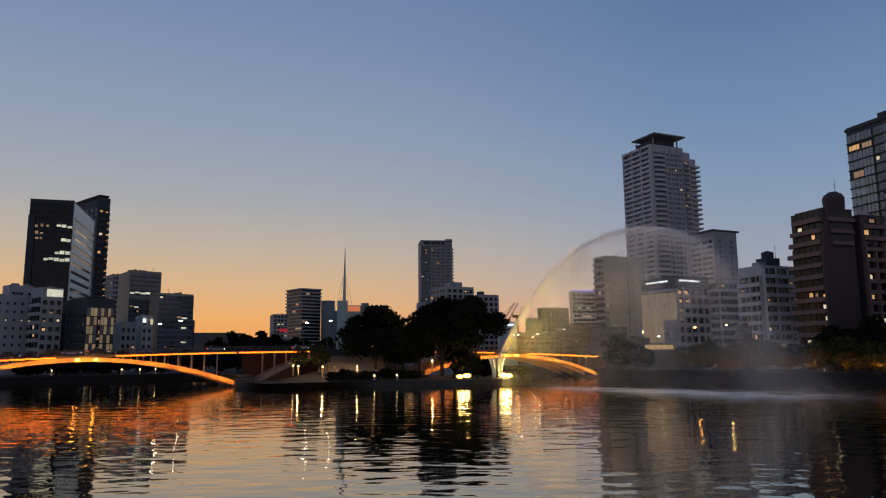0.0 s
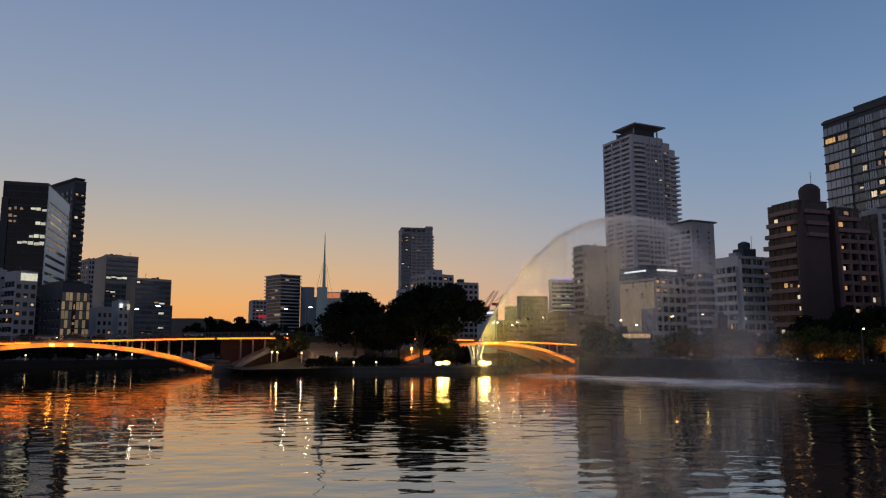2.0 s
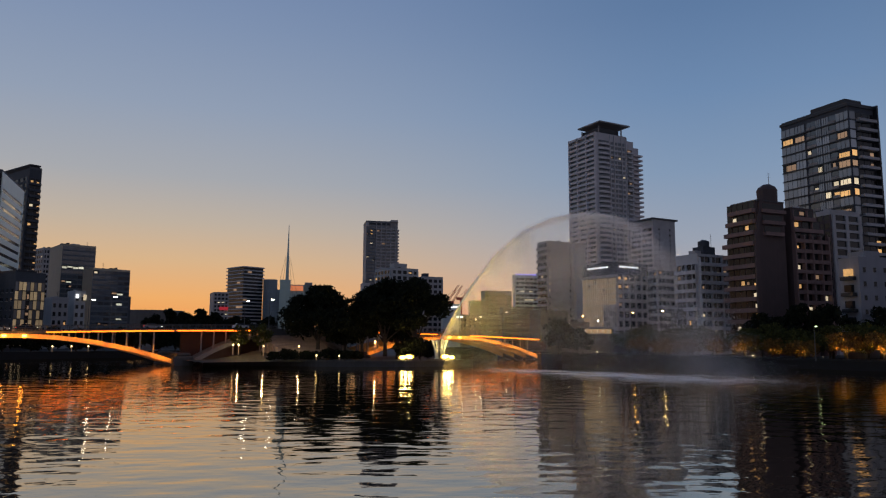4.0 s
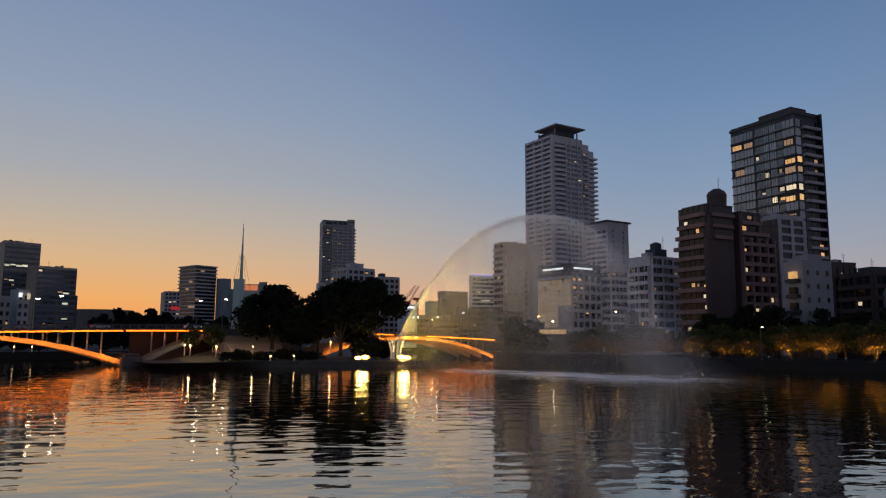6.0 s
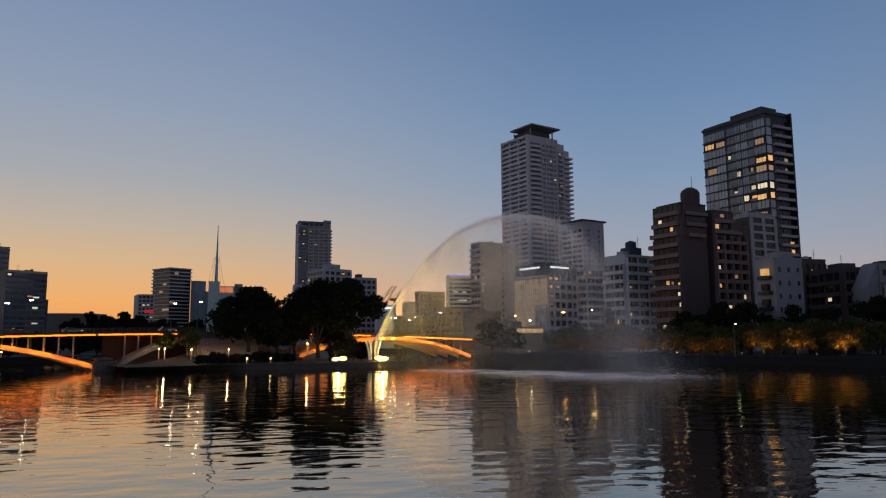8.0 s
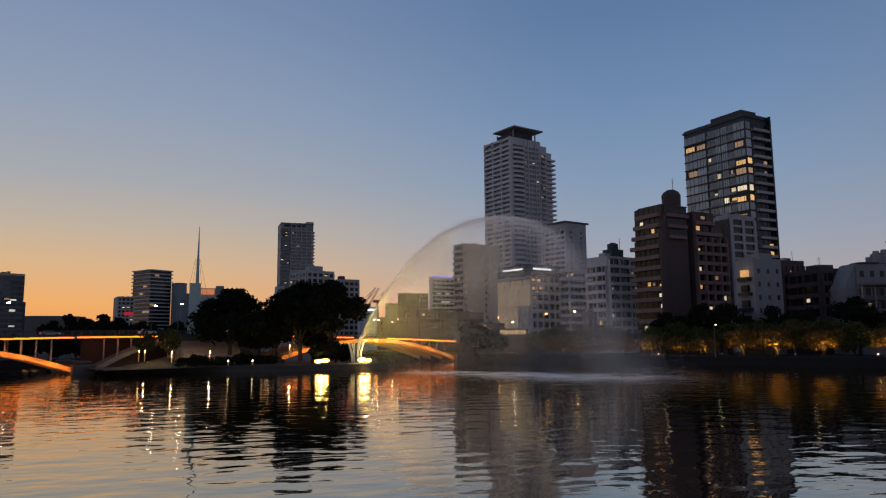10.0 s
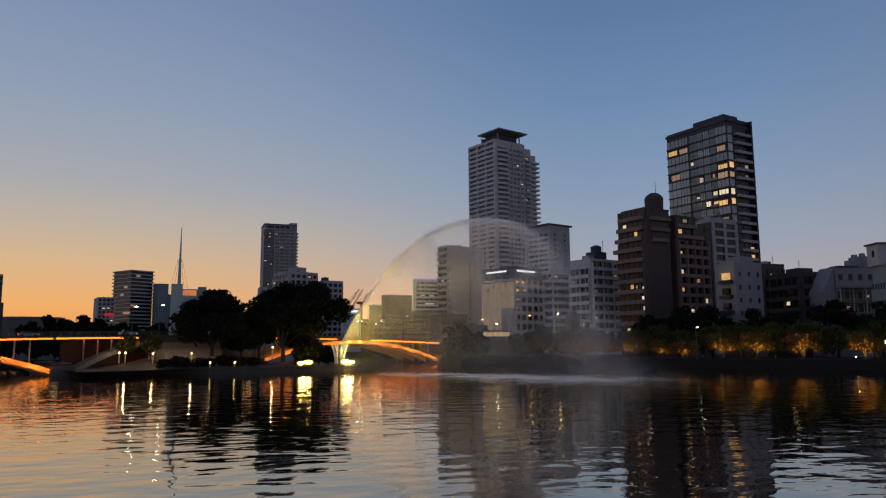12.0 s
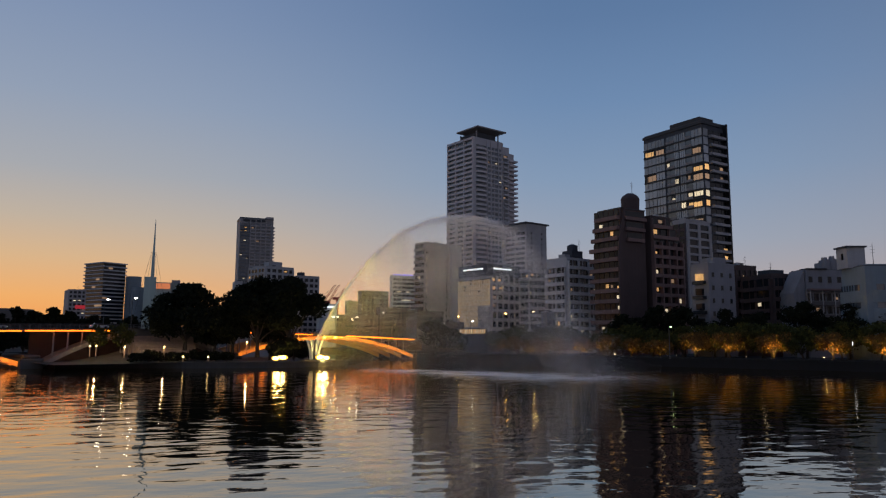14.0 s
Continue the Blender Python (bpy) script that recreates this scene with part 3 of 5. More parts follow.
b, h = block("office_block", "low flat building with a white lit roof band", 29.6, 378.8, 15, 9.9, 3.6, 24.5, STEELBLUE)
piece("sign", SIGNWHITE, b, (9.9 / 2, -0.3, h - 0.9), (9.9 * 0.75, 0.3, 1.0))
b, h = block("office_block", "warm grey round-topped block", 70.8, 515.2, 15, 21.4, 7.4, 41.1, LOWGREY)
grid(b, "R", 21.4, 4, h - 2, 10, 6, LOWGREY, GLASS, 0.08)
b, h = block("office_block", "small square far block", 60.1, 516.5, 15, 8.8, 3.3, 33.5, LOWGREY)
b, h = block("office_tower", "far office block with a violet light line on the roof", 107.0, 590.4, 12, 20.7, 6.2, 60.0, STEELBLUE)
WL, WR = 6.2, 20.7
grid(b, "R", WR, 4, h - 2, 15, 5, STEELBLUE, GLASS, 0.05, {(3, 1): LITBAND, (3, 3): LITBAND, (5, 2): LITBAND, (5, 3): LITBAND}, 0.3, 0.4, 0.1)
piece("sign", VIOLET, b, (WR / 2, -0.5, h + 0.8), (WR, 0.4, 1.0))

# north bank towers
b, h = block("apartment_block", "grey-brown apartment slab with a lit stair column", 73.4, 321.7, 22, 20.8, 8.1, 51.6, SLABBROWN)
WL, WR = 8.1, 20.8
balconies(b, "L", WL, 2, h - 0.5, 16, 3, SLABBROWN, GLASS, 0.06, {}, 0.9, fins=False)
for f in range(15):
    piece("landing_lamp", LITCOOL if f in (4, 8, 9, 10, 11, 13) else GLASS, b, (1.3, -0.06, 3 + f * 3.0), (0.6, 0.12, 0.9))
for f in range(16):
    piece("floor_joint", LOWGREY, b, (WR * 0.43, -0.02, 2.5 + f * (h - 3) / 16), (WR * 0.56, 0.05, 0.12))
    piece("window", GLASS, b, (WR * 0.62, -0.03, 3.9 + f * (h - 3) / 16), (1.0, 0.08, 1.1))
piece("stair_tower", GREYTILE, b, (WR * 0.86, -0.8, h / 2), (WR * 0.28, 1.6, h))

b, h = block("apartment_tower", "tall grey residential tower with stacked balconies and flared roof canopy", 136.9, 449.6, 24, 26.0, 28.0, 144.0, TOWERGREY, parapet=0)
WL, WR = 28.0, 26.0
balconies(b, "L", WL, 4, h - 2.5, 42, 3, WARMGREY, GLASSBLUE, 0.03, {(33, 1): LIT, (26, 2): LITCOOL}, 1.5, fins=False, solid=1.5)
for v in (0.5, 9.5, 18.6, 27.5):
    piece("pier", WARMGREY, b, (-0.8, v, h / 2), (1.7, 0.9, h))
piece("roof_beam", WARMGREY, b, (-0.8, WL / 2, h - 1.1), (1.7, WL, 1.6))
fh = (h - 8) / 41
for f in range(41):
    z = 3 + f * fh
    # rounded corner balconies, then a darker windowed face
    bm = bmesh.new()
    bmesh.ops.create_cone(bm, cap_ends=True, segments=14, radius1=1.0, radius2=1.0, depth=1.35)
    bmesh.ops.scale(bm, vec=(5.0, 2.0, 1), verts=bm.verts)
    bmesh.ops.translate(bm, vec=(6.0, 0, z + 0.7), verts=bm.verts)
    part("balcony", bm, WARMGREY, b)
    window(b, "R", LITDIM if rng.random() < 0.06 else GLASSBLUE, 6.0, 0.06, z + 2.35, 9.0, 0.12, 1.9)
    piece("spandrel", TOWERGREY, b, (18.2, -0.2, z + 0.6), (13.6, 0.4, 1.1))
    for k in range(4):
        lamp = rng.random()
        window(b, "R", LITCOOL if lamp < 0.03 else LITDIM if lamp < 0.07 else GLASSBLUE, 13.0 + 3.4 * k, 0.06, z + 2.2, 2.7, 0.12, 1.9)
    if f < 40:
        piece("balcony", TOWERGREY, b, (WR + 3.4, -0.1, z + 0.6), (4.6, 1.2, 1.1))
        window(b, "R", LITDIM if rng.random() < 0.05 else GLASSBLUE, WR + 3.4, -0.62, z + 2.2, 4.4, 0.12, 1.9)
    if f < 40:
        piece("balcony", WARMGREY, b, (WR + 12.4, 5.5, z + 0.6), (8.4, 7.5, 1.2))
for u in (11.3, 15.0, 21.6, 25.7):
    piece("pier", TOWERGREY, b, (u, -0.3, h / 2), (0.6, 0.7, h - 1))
piece("shoulder", TOWERGREY, b, (WR + 3.5, WL * 0.45, h / 2 - 1.2), (7.0, WL * 0.85, h - 2.4))
piece("shoulder", TOWERGREY, b, (WR + 11.0, WL * 0.5, h / 2 - 2.6), (8.0, WL * 0.7, h - 5.2))
piece("roof_housing", DARKWALL, b, (WR * 0.55, WL * 0.45, h + 2.6), (WR * 0.66, WL * 0.62, 5.2))
for u, v in ((4.5, 3.0), (WR - 1.5, 3.0), (4.5, 20.0)):
    piece("canopy_post", COLUMNGREY, b, (u, v, h + 2.8), (0.7, 0.7, 5.6))
bm = bmesh.new()
u0, u1, v0, v1 = 2.5, WR + 3.2, -0.5, WL * 0.80
ring = [[bm.verts.new(p) for p in ((u0 + g, v0 + g, z), (u1 - g, v0 + g, z), (u1 - g, v1 - g, z), (u0 + g, v1 - g, z))] for g, z in ((6.0, h + 5.0), (0.0, h + 7.4), (0.0, h + 8.3))]
for a, c in zip(ring, ring[1:]):
    for k in range(4):
        bm.faces.new((a[k], a[(k + 1) % 4], c[(k + 1) % 4], c[k]))
bm.faces.new(ring[0][::-1]), bm.faces.new(ring[-1])
part("roof_canopy", bm, COLUMNGREY, b, "grey flared roof canopy")

b, h = block("apartment_tower", "grey apartment tower with an overhanging flat roof", 151.5, 391.7, 24, 17.1, 18.3, 75.5, GREYTILE, parapet=0)
WL, WR = 18.3, 17.1
balconies(b, "L", WL, 3, h - 5, 22, 4, WARMGREY, GLASS, 0.05, {}, 1.3)
punched(b, "R", WR, 3, h - 4, 22, 2, GREYTILE, GLASS, 0.08, {}, 0.12, 0.4)
piece("roof_slab", ROOFDARK, b, (WR / 2 + 0.5, WL / 2, h + 0.6), (WR + 3, WL + 1, 0.9))
piece("balcony_stack", GREYTILE, b, (WR + 0.7, 4, h / 2 - 3), (1.4, 5, h - 8))

b, h = block("office_block", "office block with glass corner bay and two white roof signs", 85.9, 261.2, 28, 16.9, 18.1, 35.6, DARKWALL)
WL, WR = 18.1, 16.9
grid(b, "R", WR, 1, h - 4.2, 8, 5, GREYTILE, GLASS, 0.02, {(0, 0): LIT, (0, 1): LIT, (1, 0): LIT, (1, 1): LIT, (2, 0): LITDIM, (3, 0): LITDIM}, 0.5, 0.38, 0.2)
lit = {(f, k): LITSOFT for f in range(9) for k in range(16) if f < 5 or k > 5}
lit.update({(f, k): LITDIM for f, k in ((0, 3), (0, 9), (1, 12), (2, 5))})
grid(b, "L", WL, 1, h - 5.5, 13, 16, CONCRETE, GLASSPALE, 0.02, lit, 0.2, 0.1, 0.08)
piece("roof_slab", PALE, b, (-0.4, WL / 2, h - 4.8), (1.4, WL + 0.6, 0.9))
for k in range(12):
    # roof lettering too far to read: plain bars
    tall = (0.7, 0.5, 0.7, 0.6)[k % 4]
    piece("sign_bar", SIGNWHITE, b, (-0.15, WL * (0.24 + 0.052 * k), h - 1.2), (0.2, WL * 0.034, tall))
    piece("sign_bar", SIGNWHITE, b, (WR * (0.12 + 0.052 * k), -0.15, h - 1.2), (WR * 0.034, 0.2, tall))
b, h = block("apartment_block", "grey apartment block with horizontal balcony bands", 103.5, 265.5, 22, 9.1, 6.5, 33.8, GREYTILE)
WL, WR = 6.5, 9.1
balconies(b, "L", WL, 2, h - 0.5, 10, 3, PALE, GLASS, 0.04, {(0, 0): LIT}, 1.2, fins=False)
balconies(b, "R", WR, 2, h - 0.5, 10, 4, PALE, GLASS, 0.04, {(0, 0): LIT}, 1.2, fins=False)
b, h = block("apartment_block", "pale apartment block with stepped top and rooftop tank", 100.9, 223.2, 22, 15.8, 9.8, 34.4, LIGHT)
WL, WR = 9.8, 15.8
balconies(b, "L", WL, 2, h - 3, 9, 4, LIGHT, GLASS, 0.12, {(5, 2): LITCOOL, (6, 1): LIT, (8, 2): LITDIM}, 1.2)
balconies(b, "R", WR, 2, h - 0.5, 10, 6, LIGHT, GLASS, 0.1, {(8, 1): LITCOOL, (8, 2): LITCOOL}, 1.2)
roof_box(b, WR * 0.45, 4, h, 5.5, 4.5, 3.4, DARKWALL)
roof_box(b, WR * 0.12, 3, h, 2.5, 3, 1.8, GREYTILE)
bm = bmesh.new()
bmesh.ops.create_cone(bm, cap_ends=True, segments=14, radius1=1.9, radius2=1.9, depth=2.0, matrix=Matrix.Translation((WR * 0.45, 4, h + 4.4)))
bmesh.ops.create_cone(bm, cap_ends=True, segments=14, radius1=1.9, radius2=0.5, depth=0.6, matrix=Matrix.Translation((WR * 0.45, 4, h + 5.7)))
part("water_tank", bm, DARKWALL, b)
antenna(b, WR * 0.6, 3, h + 3, 5)

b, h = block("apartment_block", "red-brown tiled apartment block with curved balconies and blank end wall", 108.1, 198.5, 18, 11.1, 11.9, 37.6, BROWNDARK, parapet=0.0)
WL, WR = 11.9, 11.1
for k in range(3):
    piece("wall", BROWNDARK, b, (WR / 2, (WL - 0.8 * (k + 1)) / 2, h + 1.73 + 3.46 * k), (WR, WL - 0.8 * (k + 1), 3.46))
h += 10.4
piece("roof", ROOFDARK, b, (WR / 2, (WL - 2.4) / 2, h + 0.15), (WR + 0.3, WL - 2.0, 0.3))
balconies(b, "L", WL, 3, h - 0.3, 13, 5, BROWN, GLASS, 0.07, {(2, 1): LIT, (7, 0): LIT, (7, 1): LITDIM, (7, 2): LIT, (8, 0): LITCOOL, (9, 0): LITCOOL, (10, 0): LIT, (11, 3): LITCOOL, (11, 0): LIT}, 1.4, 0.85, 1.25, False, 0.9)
for k in range(3):
    piece("balcony", BROWN, b, (WR * 0.56, -0.5, h - 3.0 - 3.4 * k), (WR * (0.86 - 0.1 * k), 1.0, 1.1))
    window(b, "R", GLASS, WR * 0.56, 0.05, h - 1.5 - 3.4 * k, WR * (0.8 - 0.1 * k), 0.1, 1.7)
bm = bmesh.new()
edge = [(1.2, h + 0.5), (0.6, h - 3.0), (-0.4, h - 7.0), (-1.2, h - 11.0), (-1.45, h - 15.0), (-1.45, 1.0), (0.3, 1.0), (0.3, h - 10.0), (1.6, h - 3.0), (2.0, h + 0.5)]
fin = [[bm.verts.new((u, v, z)) for u, z in edge] for v in (-0.5, -0.05)]
bm.faces.new(fin[0]), bm.faces.new(fin[1][::-1])
for k in range(len(edge)):
    q = (k + 1) % len(edge)
    bm.faces.new((fin[0][k], fin[1][k], fin[1][q], fin[0][q]))
bmesh.ops.recalc_face_normals(bm, faces=bm.faces)
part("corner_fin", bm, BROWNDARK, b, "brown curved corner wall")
punched(b, "R", WR, 4, 12, 1, 2, BROWN, GLASS, 0.0, {}, 0.1, 0.2)
bm = bmesh.new()
bmesh.ops.create_cone(bm, cap_ends=True, segments=16, radius1=2.8, radius2=3.0, depth=4.6, matrix=Matrix.Translation((WR * 0.86, 4.5, h + 2.3)))
bmesh.ops.create_cone(bm, cap_ends=True, segments=16, radius1=3.0, radius2=2.5, depth=0.9, matrix=Matrix.Translation((WR * 0.86, 4.5, h + 5.05)))
bmesh.ops.create_cone(bm, cap_ends=True, segments=16, radius1=2.5, radius2=1.2, depth=0.9, matrix=Matrix.Translation((WR * 0.86, 4.5, h + 5.95)))
part("tank_house", bm, BROWNDARK, b, "round red-brown tank house")
antenna(b, WR * 0.8, 3, h + 6, 4)
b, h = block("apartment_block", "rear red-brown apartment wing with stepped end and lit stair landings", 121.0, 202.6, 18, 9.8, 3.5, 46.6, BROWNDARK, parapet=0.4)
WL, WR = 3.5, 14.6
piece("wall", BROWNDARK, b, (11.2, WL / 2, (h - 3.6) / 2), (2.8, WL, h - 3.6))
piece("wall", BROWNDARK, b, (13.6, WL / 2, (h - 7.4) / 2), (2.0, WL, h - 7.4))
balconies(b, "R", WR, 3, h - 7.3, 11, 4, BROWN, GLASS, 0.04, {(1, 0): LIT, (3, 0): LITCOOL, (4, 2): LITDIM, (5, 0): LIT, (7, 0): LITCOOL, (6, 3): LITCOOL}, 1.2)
balconies(b, "R", 12.5, h - 7.2, h - 3.8, 1, 3, BROWN, GLASS, 0.0, {(0, 0): LIT}, 1.2)
balconies(b, "R", 9.7, h - 3.7, h - 0.4, 1, 3, BROWN, GLASS, 0.0, {(0, 1): LITDIM}, 1.2)
for u in (0.3, 4.0, 7.4, 11.0, 14.3):
    piece("pier", BROWN, b, (u, -0.65, (h - 8) / 2), (0.5, 1.3, h - 8))

b, h = block("apartment_tower", "dark-framed glass apartment tower with lit flats and side balconies", 157.5, 225.4, 18, 13.2, 28.0, 88.9, DARKWALL, parapet=0.0)
WL, WR = 28.0, 13.2
FL = 25
fh = (h - 3) / FL
BAYS = (("g", 0.0, 0.17), ("d", 0.17, 0.27), ("g", 0.275, 0.37), ("g", 0.385, 0.46), ("d", 0.46, 0.54), ("d", 0.54, 0.6), ("g", 0.63, 0.78), ("g", 0.785, 1.0))
TOWERLIT = {(1, 7): LIT, (1, 6): LITDIM, (4, 7): LITDIM, (2, 0): LITDIM, (4, 0): LIT, (5, 0): LITDIM, (5, 1): LITDIM, (7, 0): LITCOOL, (7, 1): LITCOOL, (8, 0): LIT, (8, 1): LIT, (10, 0): LITDIM, (3, 5): LITCOOL, (5, 3): LITCOOL, (7, 4): LITCOOL, (8, 2): LITCOOL, (9, 7): LITCOOL, (10, 4): LITCOOL, (12, 6): LITDIM, (13, 0): LITDIM}
for f in range(FL):
    z = h - 3 - (f + 1) * fh
    at, size = spot("L", WL / 2, 0.3, z + 0.2, WL, 0.6, 0.4)
    piece("spandrel", DARKMETAL, b, at, size)
    for k, (kind, a0, a1) in enumerate(BAYS):
        u0, u1 = (a0 * WL, a1 * WL)
        mat = TOWERLIT.get((f, k), GLASSPALE if kind == "g" else GLASSBLUE)
        window(b, "L", mat, (u0 + u1) / 2, 0.15 if kind == "g" else 0.02, z + 0.5 + (fh - 0.5) / 2, u1 - u0 - 0.12, 0.1, fh - 0.55, whole=kind == "g")
        if kind == "g":
            for e in range(1, 3):
                at, size = spot("L", u0 + (u1 - u0) * e / 3, 0.24, z + 0.5 + (fh - 0.5) / 2, 0.09, 0.1, fh - 0.5)
                piece("mullion", DARKMETAL, b, at, size)
        if kind == "d":
            at, size = spot("L", (u0 + u1) / 2, 0.35, z + 0.95, u1 - u0 - 0.12, 0.08, 0.9)
            piece("balcony_rail", COLUMNGREY, b, at, size)
    mat = TOWERLIT.get((f, 0), GLASSPALE)
    window(b, "R", mat if f in (1, 4, 5, 7, 8) else GLASSPALE, WR * 0.13, 0.15, z + 0.5 + (fh - 0.5) / 2, WR * 0.2, 0.1, fh - 0.55, whole=True)
lit = {(4, 2): LITDIM, (5, 2): LITDIM, (13, 2): LIT, (14, 2): LIT}
for f in range(FL):
    z = h - 3 - (f + 1) * fh
    piece("balcony", GREYTILE, b, (WR * 0.64, -0.7, z + 0.5), (WR * 0.7, 1.4, 1.0))
    for k in range(3):
        window(b, "R", lit.get((f, k), GLASS), WR * (0.36 + 0.23 * k), 0.06, z + 2.0, WR * 0.2, 0.12, fh - 1.2)
piece("corner_pier", DARKMETAL, b, (WR - 0.3, -0.75, h / 2), (0.7, 1.5, h))
piece("roof_slab", DARKMETAL, b, (WR / 2, WL / 2, h - 0.9), (WR + 0.8, WL + 0.8, 0.9))
piece("roof_housing", DARKMETAL, b, (WR * 0.5, WL * 0.35, h + 1.0), (WR * 0.62, WL * 0.5, 3.0))

b, h = block("apartment_block", "narrow pale-framed apartment slab before the glass tower", 144.5, 218.5, 18, 13.4, 5.7, 49.0, GREYTILE)
WL, WR = 5.7, 13.4
grid(b, "R", WR, 3, h - 1, 15, 2, GREYTILE, GLASS, 0.03, {}, 0.5, 0.3, 0.2)
grid(b, "L", WL, 3, h - 1, 15, 2, BROWNDARK, GLASS, 0.03, {}, 0.2, 0.4, 0.2)
b, h = block("town_house", "white town house with a lit bay window", 121.5, 173.7, 12, 10.3, 6.5, 28.1, HOUSEGREY)
WL, WR = 6.5, 10.3
punched(b, "R", WR, 3, h - 1, 6, 3, HOUSEGREY, GLASS, 0.0, {}, 0.25, 0.35)
for f in range(5):
    piece("bay_window", LIT if f == 0 else GLASS, b, (-0.5, WL * 0.45, h - 3.4 - f * 4.2), (1.0, WL * 0.34, 1.8), 0, "lit bay window" if f == 0 else "")
    piece("balcony", DARKMETAL, b, (-0.7, WL * 0.45, h - 5.0 - f * 4.2), (1.4, WL * 0.6, 0.9))
roof_box(b, WR * 0.6, 4, h, WR * 0.5, 5, 2.4, HOUSEGREY)
b, h = block("town_house", "dark brown low apartment house with a glowing stair slot", 140.9, 188.1, 5, 8.3, 3.7, 29.4, BROWNDARK)
WR = 8.3
grid(b, "R", WR, 3, h - 1, 7, 4, BROWNDARK, GLASS, 0.03)
piece("stair_light", LITDIM, b, (WR * 0.35, -0.4, h - 6), (0.35, 0.1, 7))
b, h = block("town_house", "dark low house with balcony rails", 142.5, 174.1, 0, 6.2, 13.2, 25.6, BROWNDARK)
balconies(b, "L", 13.2, 3, h - 1, 6, 4, BROWNDARK, GLASS, 0.05, {}, 1.0)
balconies(b, "R", 6.2, 3, h - 1, 6, 3, BROWNDARK, GLASS, 0.05, {}, 1.0)
roof_box(b, 6.2 * 0.5, 4, h, 6.2 * 0.8, 5, 1.8, DARKWALL)
piece("stair_light", LITCOOL, b, (6.2 * 0.85, -1.2, h - 8), (0.2, 0.1, 5))
b, h = block("town_house", "pale apartment house with sloped upper floor and roof tanks", 147.2, 166.1, -8, 11.4, 7.1, 26.6, HOUSEGREY, parapet=0.0)
WL, WR = 7.1, 11.4
piece("roof_slab", ROOFDARK, b, (WR * 0.3, 1.5, h + 0.3), (WR * 0.5, 4, 0.35))
piece("awning", BROWN, b, (WR * 0.5, -0.9, h - 5.6), (WR * 0.98, 1.8, 0.5), 0, "red-brown awning band")
punched(b, "R", WR, h - 5.0, h - 0.4, 1, 4, HOUSEGREY, GLASS, 0.0, {}, 0.4, 0.36)
for f in range(3):
    piece("balcony", LOWGREY, b, (WR * 0.5, -0.7, h - 9.4 - 3.6 * f), (WR, 1.4, 1.1))
    for k in range(6):
        window(b, "R", LITDIM if (f, k) in ((0, 4), (1, 1)) else GLASS, (k + 0.5) * WR / 6, 0.05, h - 7.6 - 3.6 * f, WR / 6 - 0.5, 0.1, 2.0)
for k in range(4):
    piece("post", GREYTILE, b, (0.3 + k * (WR - 0.6) / 3, -1.3, h - 12), (0.25, 0.25, 13))
bm = bmesh.new()
slope = [(-0.2, h), (-3.6, h - 6.5), (-3.6, 0), (-0.2, 0)]
side = [[bm.verts.new((x, y, z)) for x, z in slope] for y in (0.3, WL)]
bm.faces.new(side[0]), bm.faces.new(side[1][::-1])
for k in range(4):
    bm.faces.new((side[0][k], side[1][k], side[1][(k + 1) % 4], side[0][(k + 1) % 4]))
bmesh.ops.recalc_face_normals(bm, faces=bm.faces)
part("sloped_wing", bm, HOUSEGREY, b, "pale sloped side wing")
for u, r, z in ((0.70, 1.5, 3.0), (0.90, 1.4, 3.4)):
    bm = bmesh.new()
    bmesh.ops.create_cone(bm, cap_ends=True, segments=14, radius1=r, radius2=r, depth=z, matrix=Matrix.Translation((WR * u, 3, h + z / 2)))
    bmesh.ops.create_cone(bm, cap_ends=True, segments=14, radius1=r * 0.6, radius2=r * 0.5, depth=0.9, matrix=Matrix.Translation((WR * u, 3, h + z + 0.45)))
    part("roof_tank", bm, HOUSEGREY, b)
piece("roof_housing", HOUSEGREY, b, (WR * 0.8, 4.6, h + 1.2), (5.0, 2.0, 2.4))
b, h = block("town_house", "pale blue-grey curved apartment house with ribbon windows", 142.0, 140.8, -15, 9.6, 10.4, 25.1, HOUSEBLUE, parapet=0.0)
WL, WR = 10.4, 9.6


def rounded_storey(z0, z1, reach, mat, name, owner):
    """A storey slab whose river corner is rounded off."""
    arc = [(4.0 - (4.0 + reach) * math.cos(radians(6 * k)), 4.0 - (4.0 + reach) * math.sin(radians(6 * k))) for k in range(16)]
    return prism(name, [(-reach, WL)] + arc + [(WR, -reach), (WR, WL)], z0, z1, mat, owner)


for f in range(5):
    z = h - 4.4 * (f + 1)
    back = -1.6 if f == 0 else 0.0
    rounded_storey(z, z + 2.9, 0.7 + back, HOUSEBLUE, "storey_band", b)
    rounded_storey(z + 2.9, z + 4.4, 0.25 + back, GLASSBLUE, "ribbon_window", b)
    for k in range(5):
        piece("mullion", HOUSEBLUE, b, (4.5 + 1.1 * k, -0.3 - back, z + 3.65), (0.25, 0.25, 1.5))
        piece("mullion", HOUSEBLUE, b, (-0.3 - back, 4.5 + 1.2 * k, z + 3.65), (0.25, 0.25, 1.5))
piece("roof_edge", HOUSEBLUE, b, (WR / 2 + 0.8, WL / 2 + 0.8, h + 0.3), (WR - 1.0, WL - 1.0, 0.6))
piece("stair_tower", GREYTILE, b, (1.2, WL * 0.75, h + 2.6), (4.5, 5.0, 5.2))
piece("roof_slab", ROOFDARK, b, (1.2, WL * 0.75, h + 5.4), (5.3, 5.8, 0.4))
window(b, "L", GLASS, WL * 0.72, 1.08, h + 3.0, 0.9, 0.06, 1.6)
antenna(b, 4, 3, h, 6)
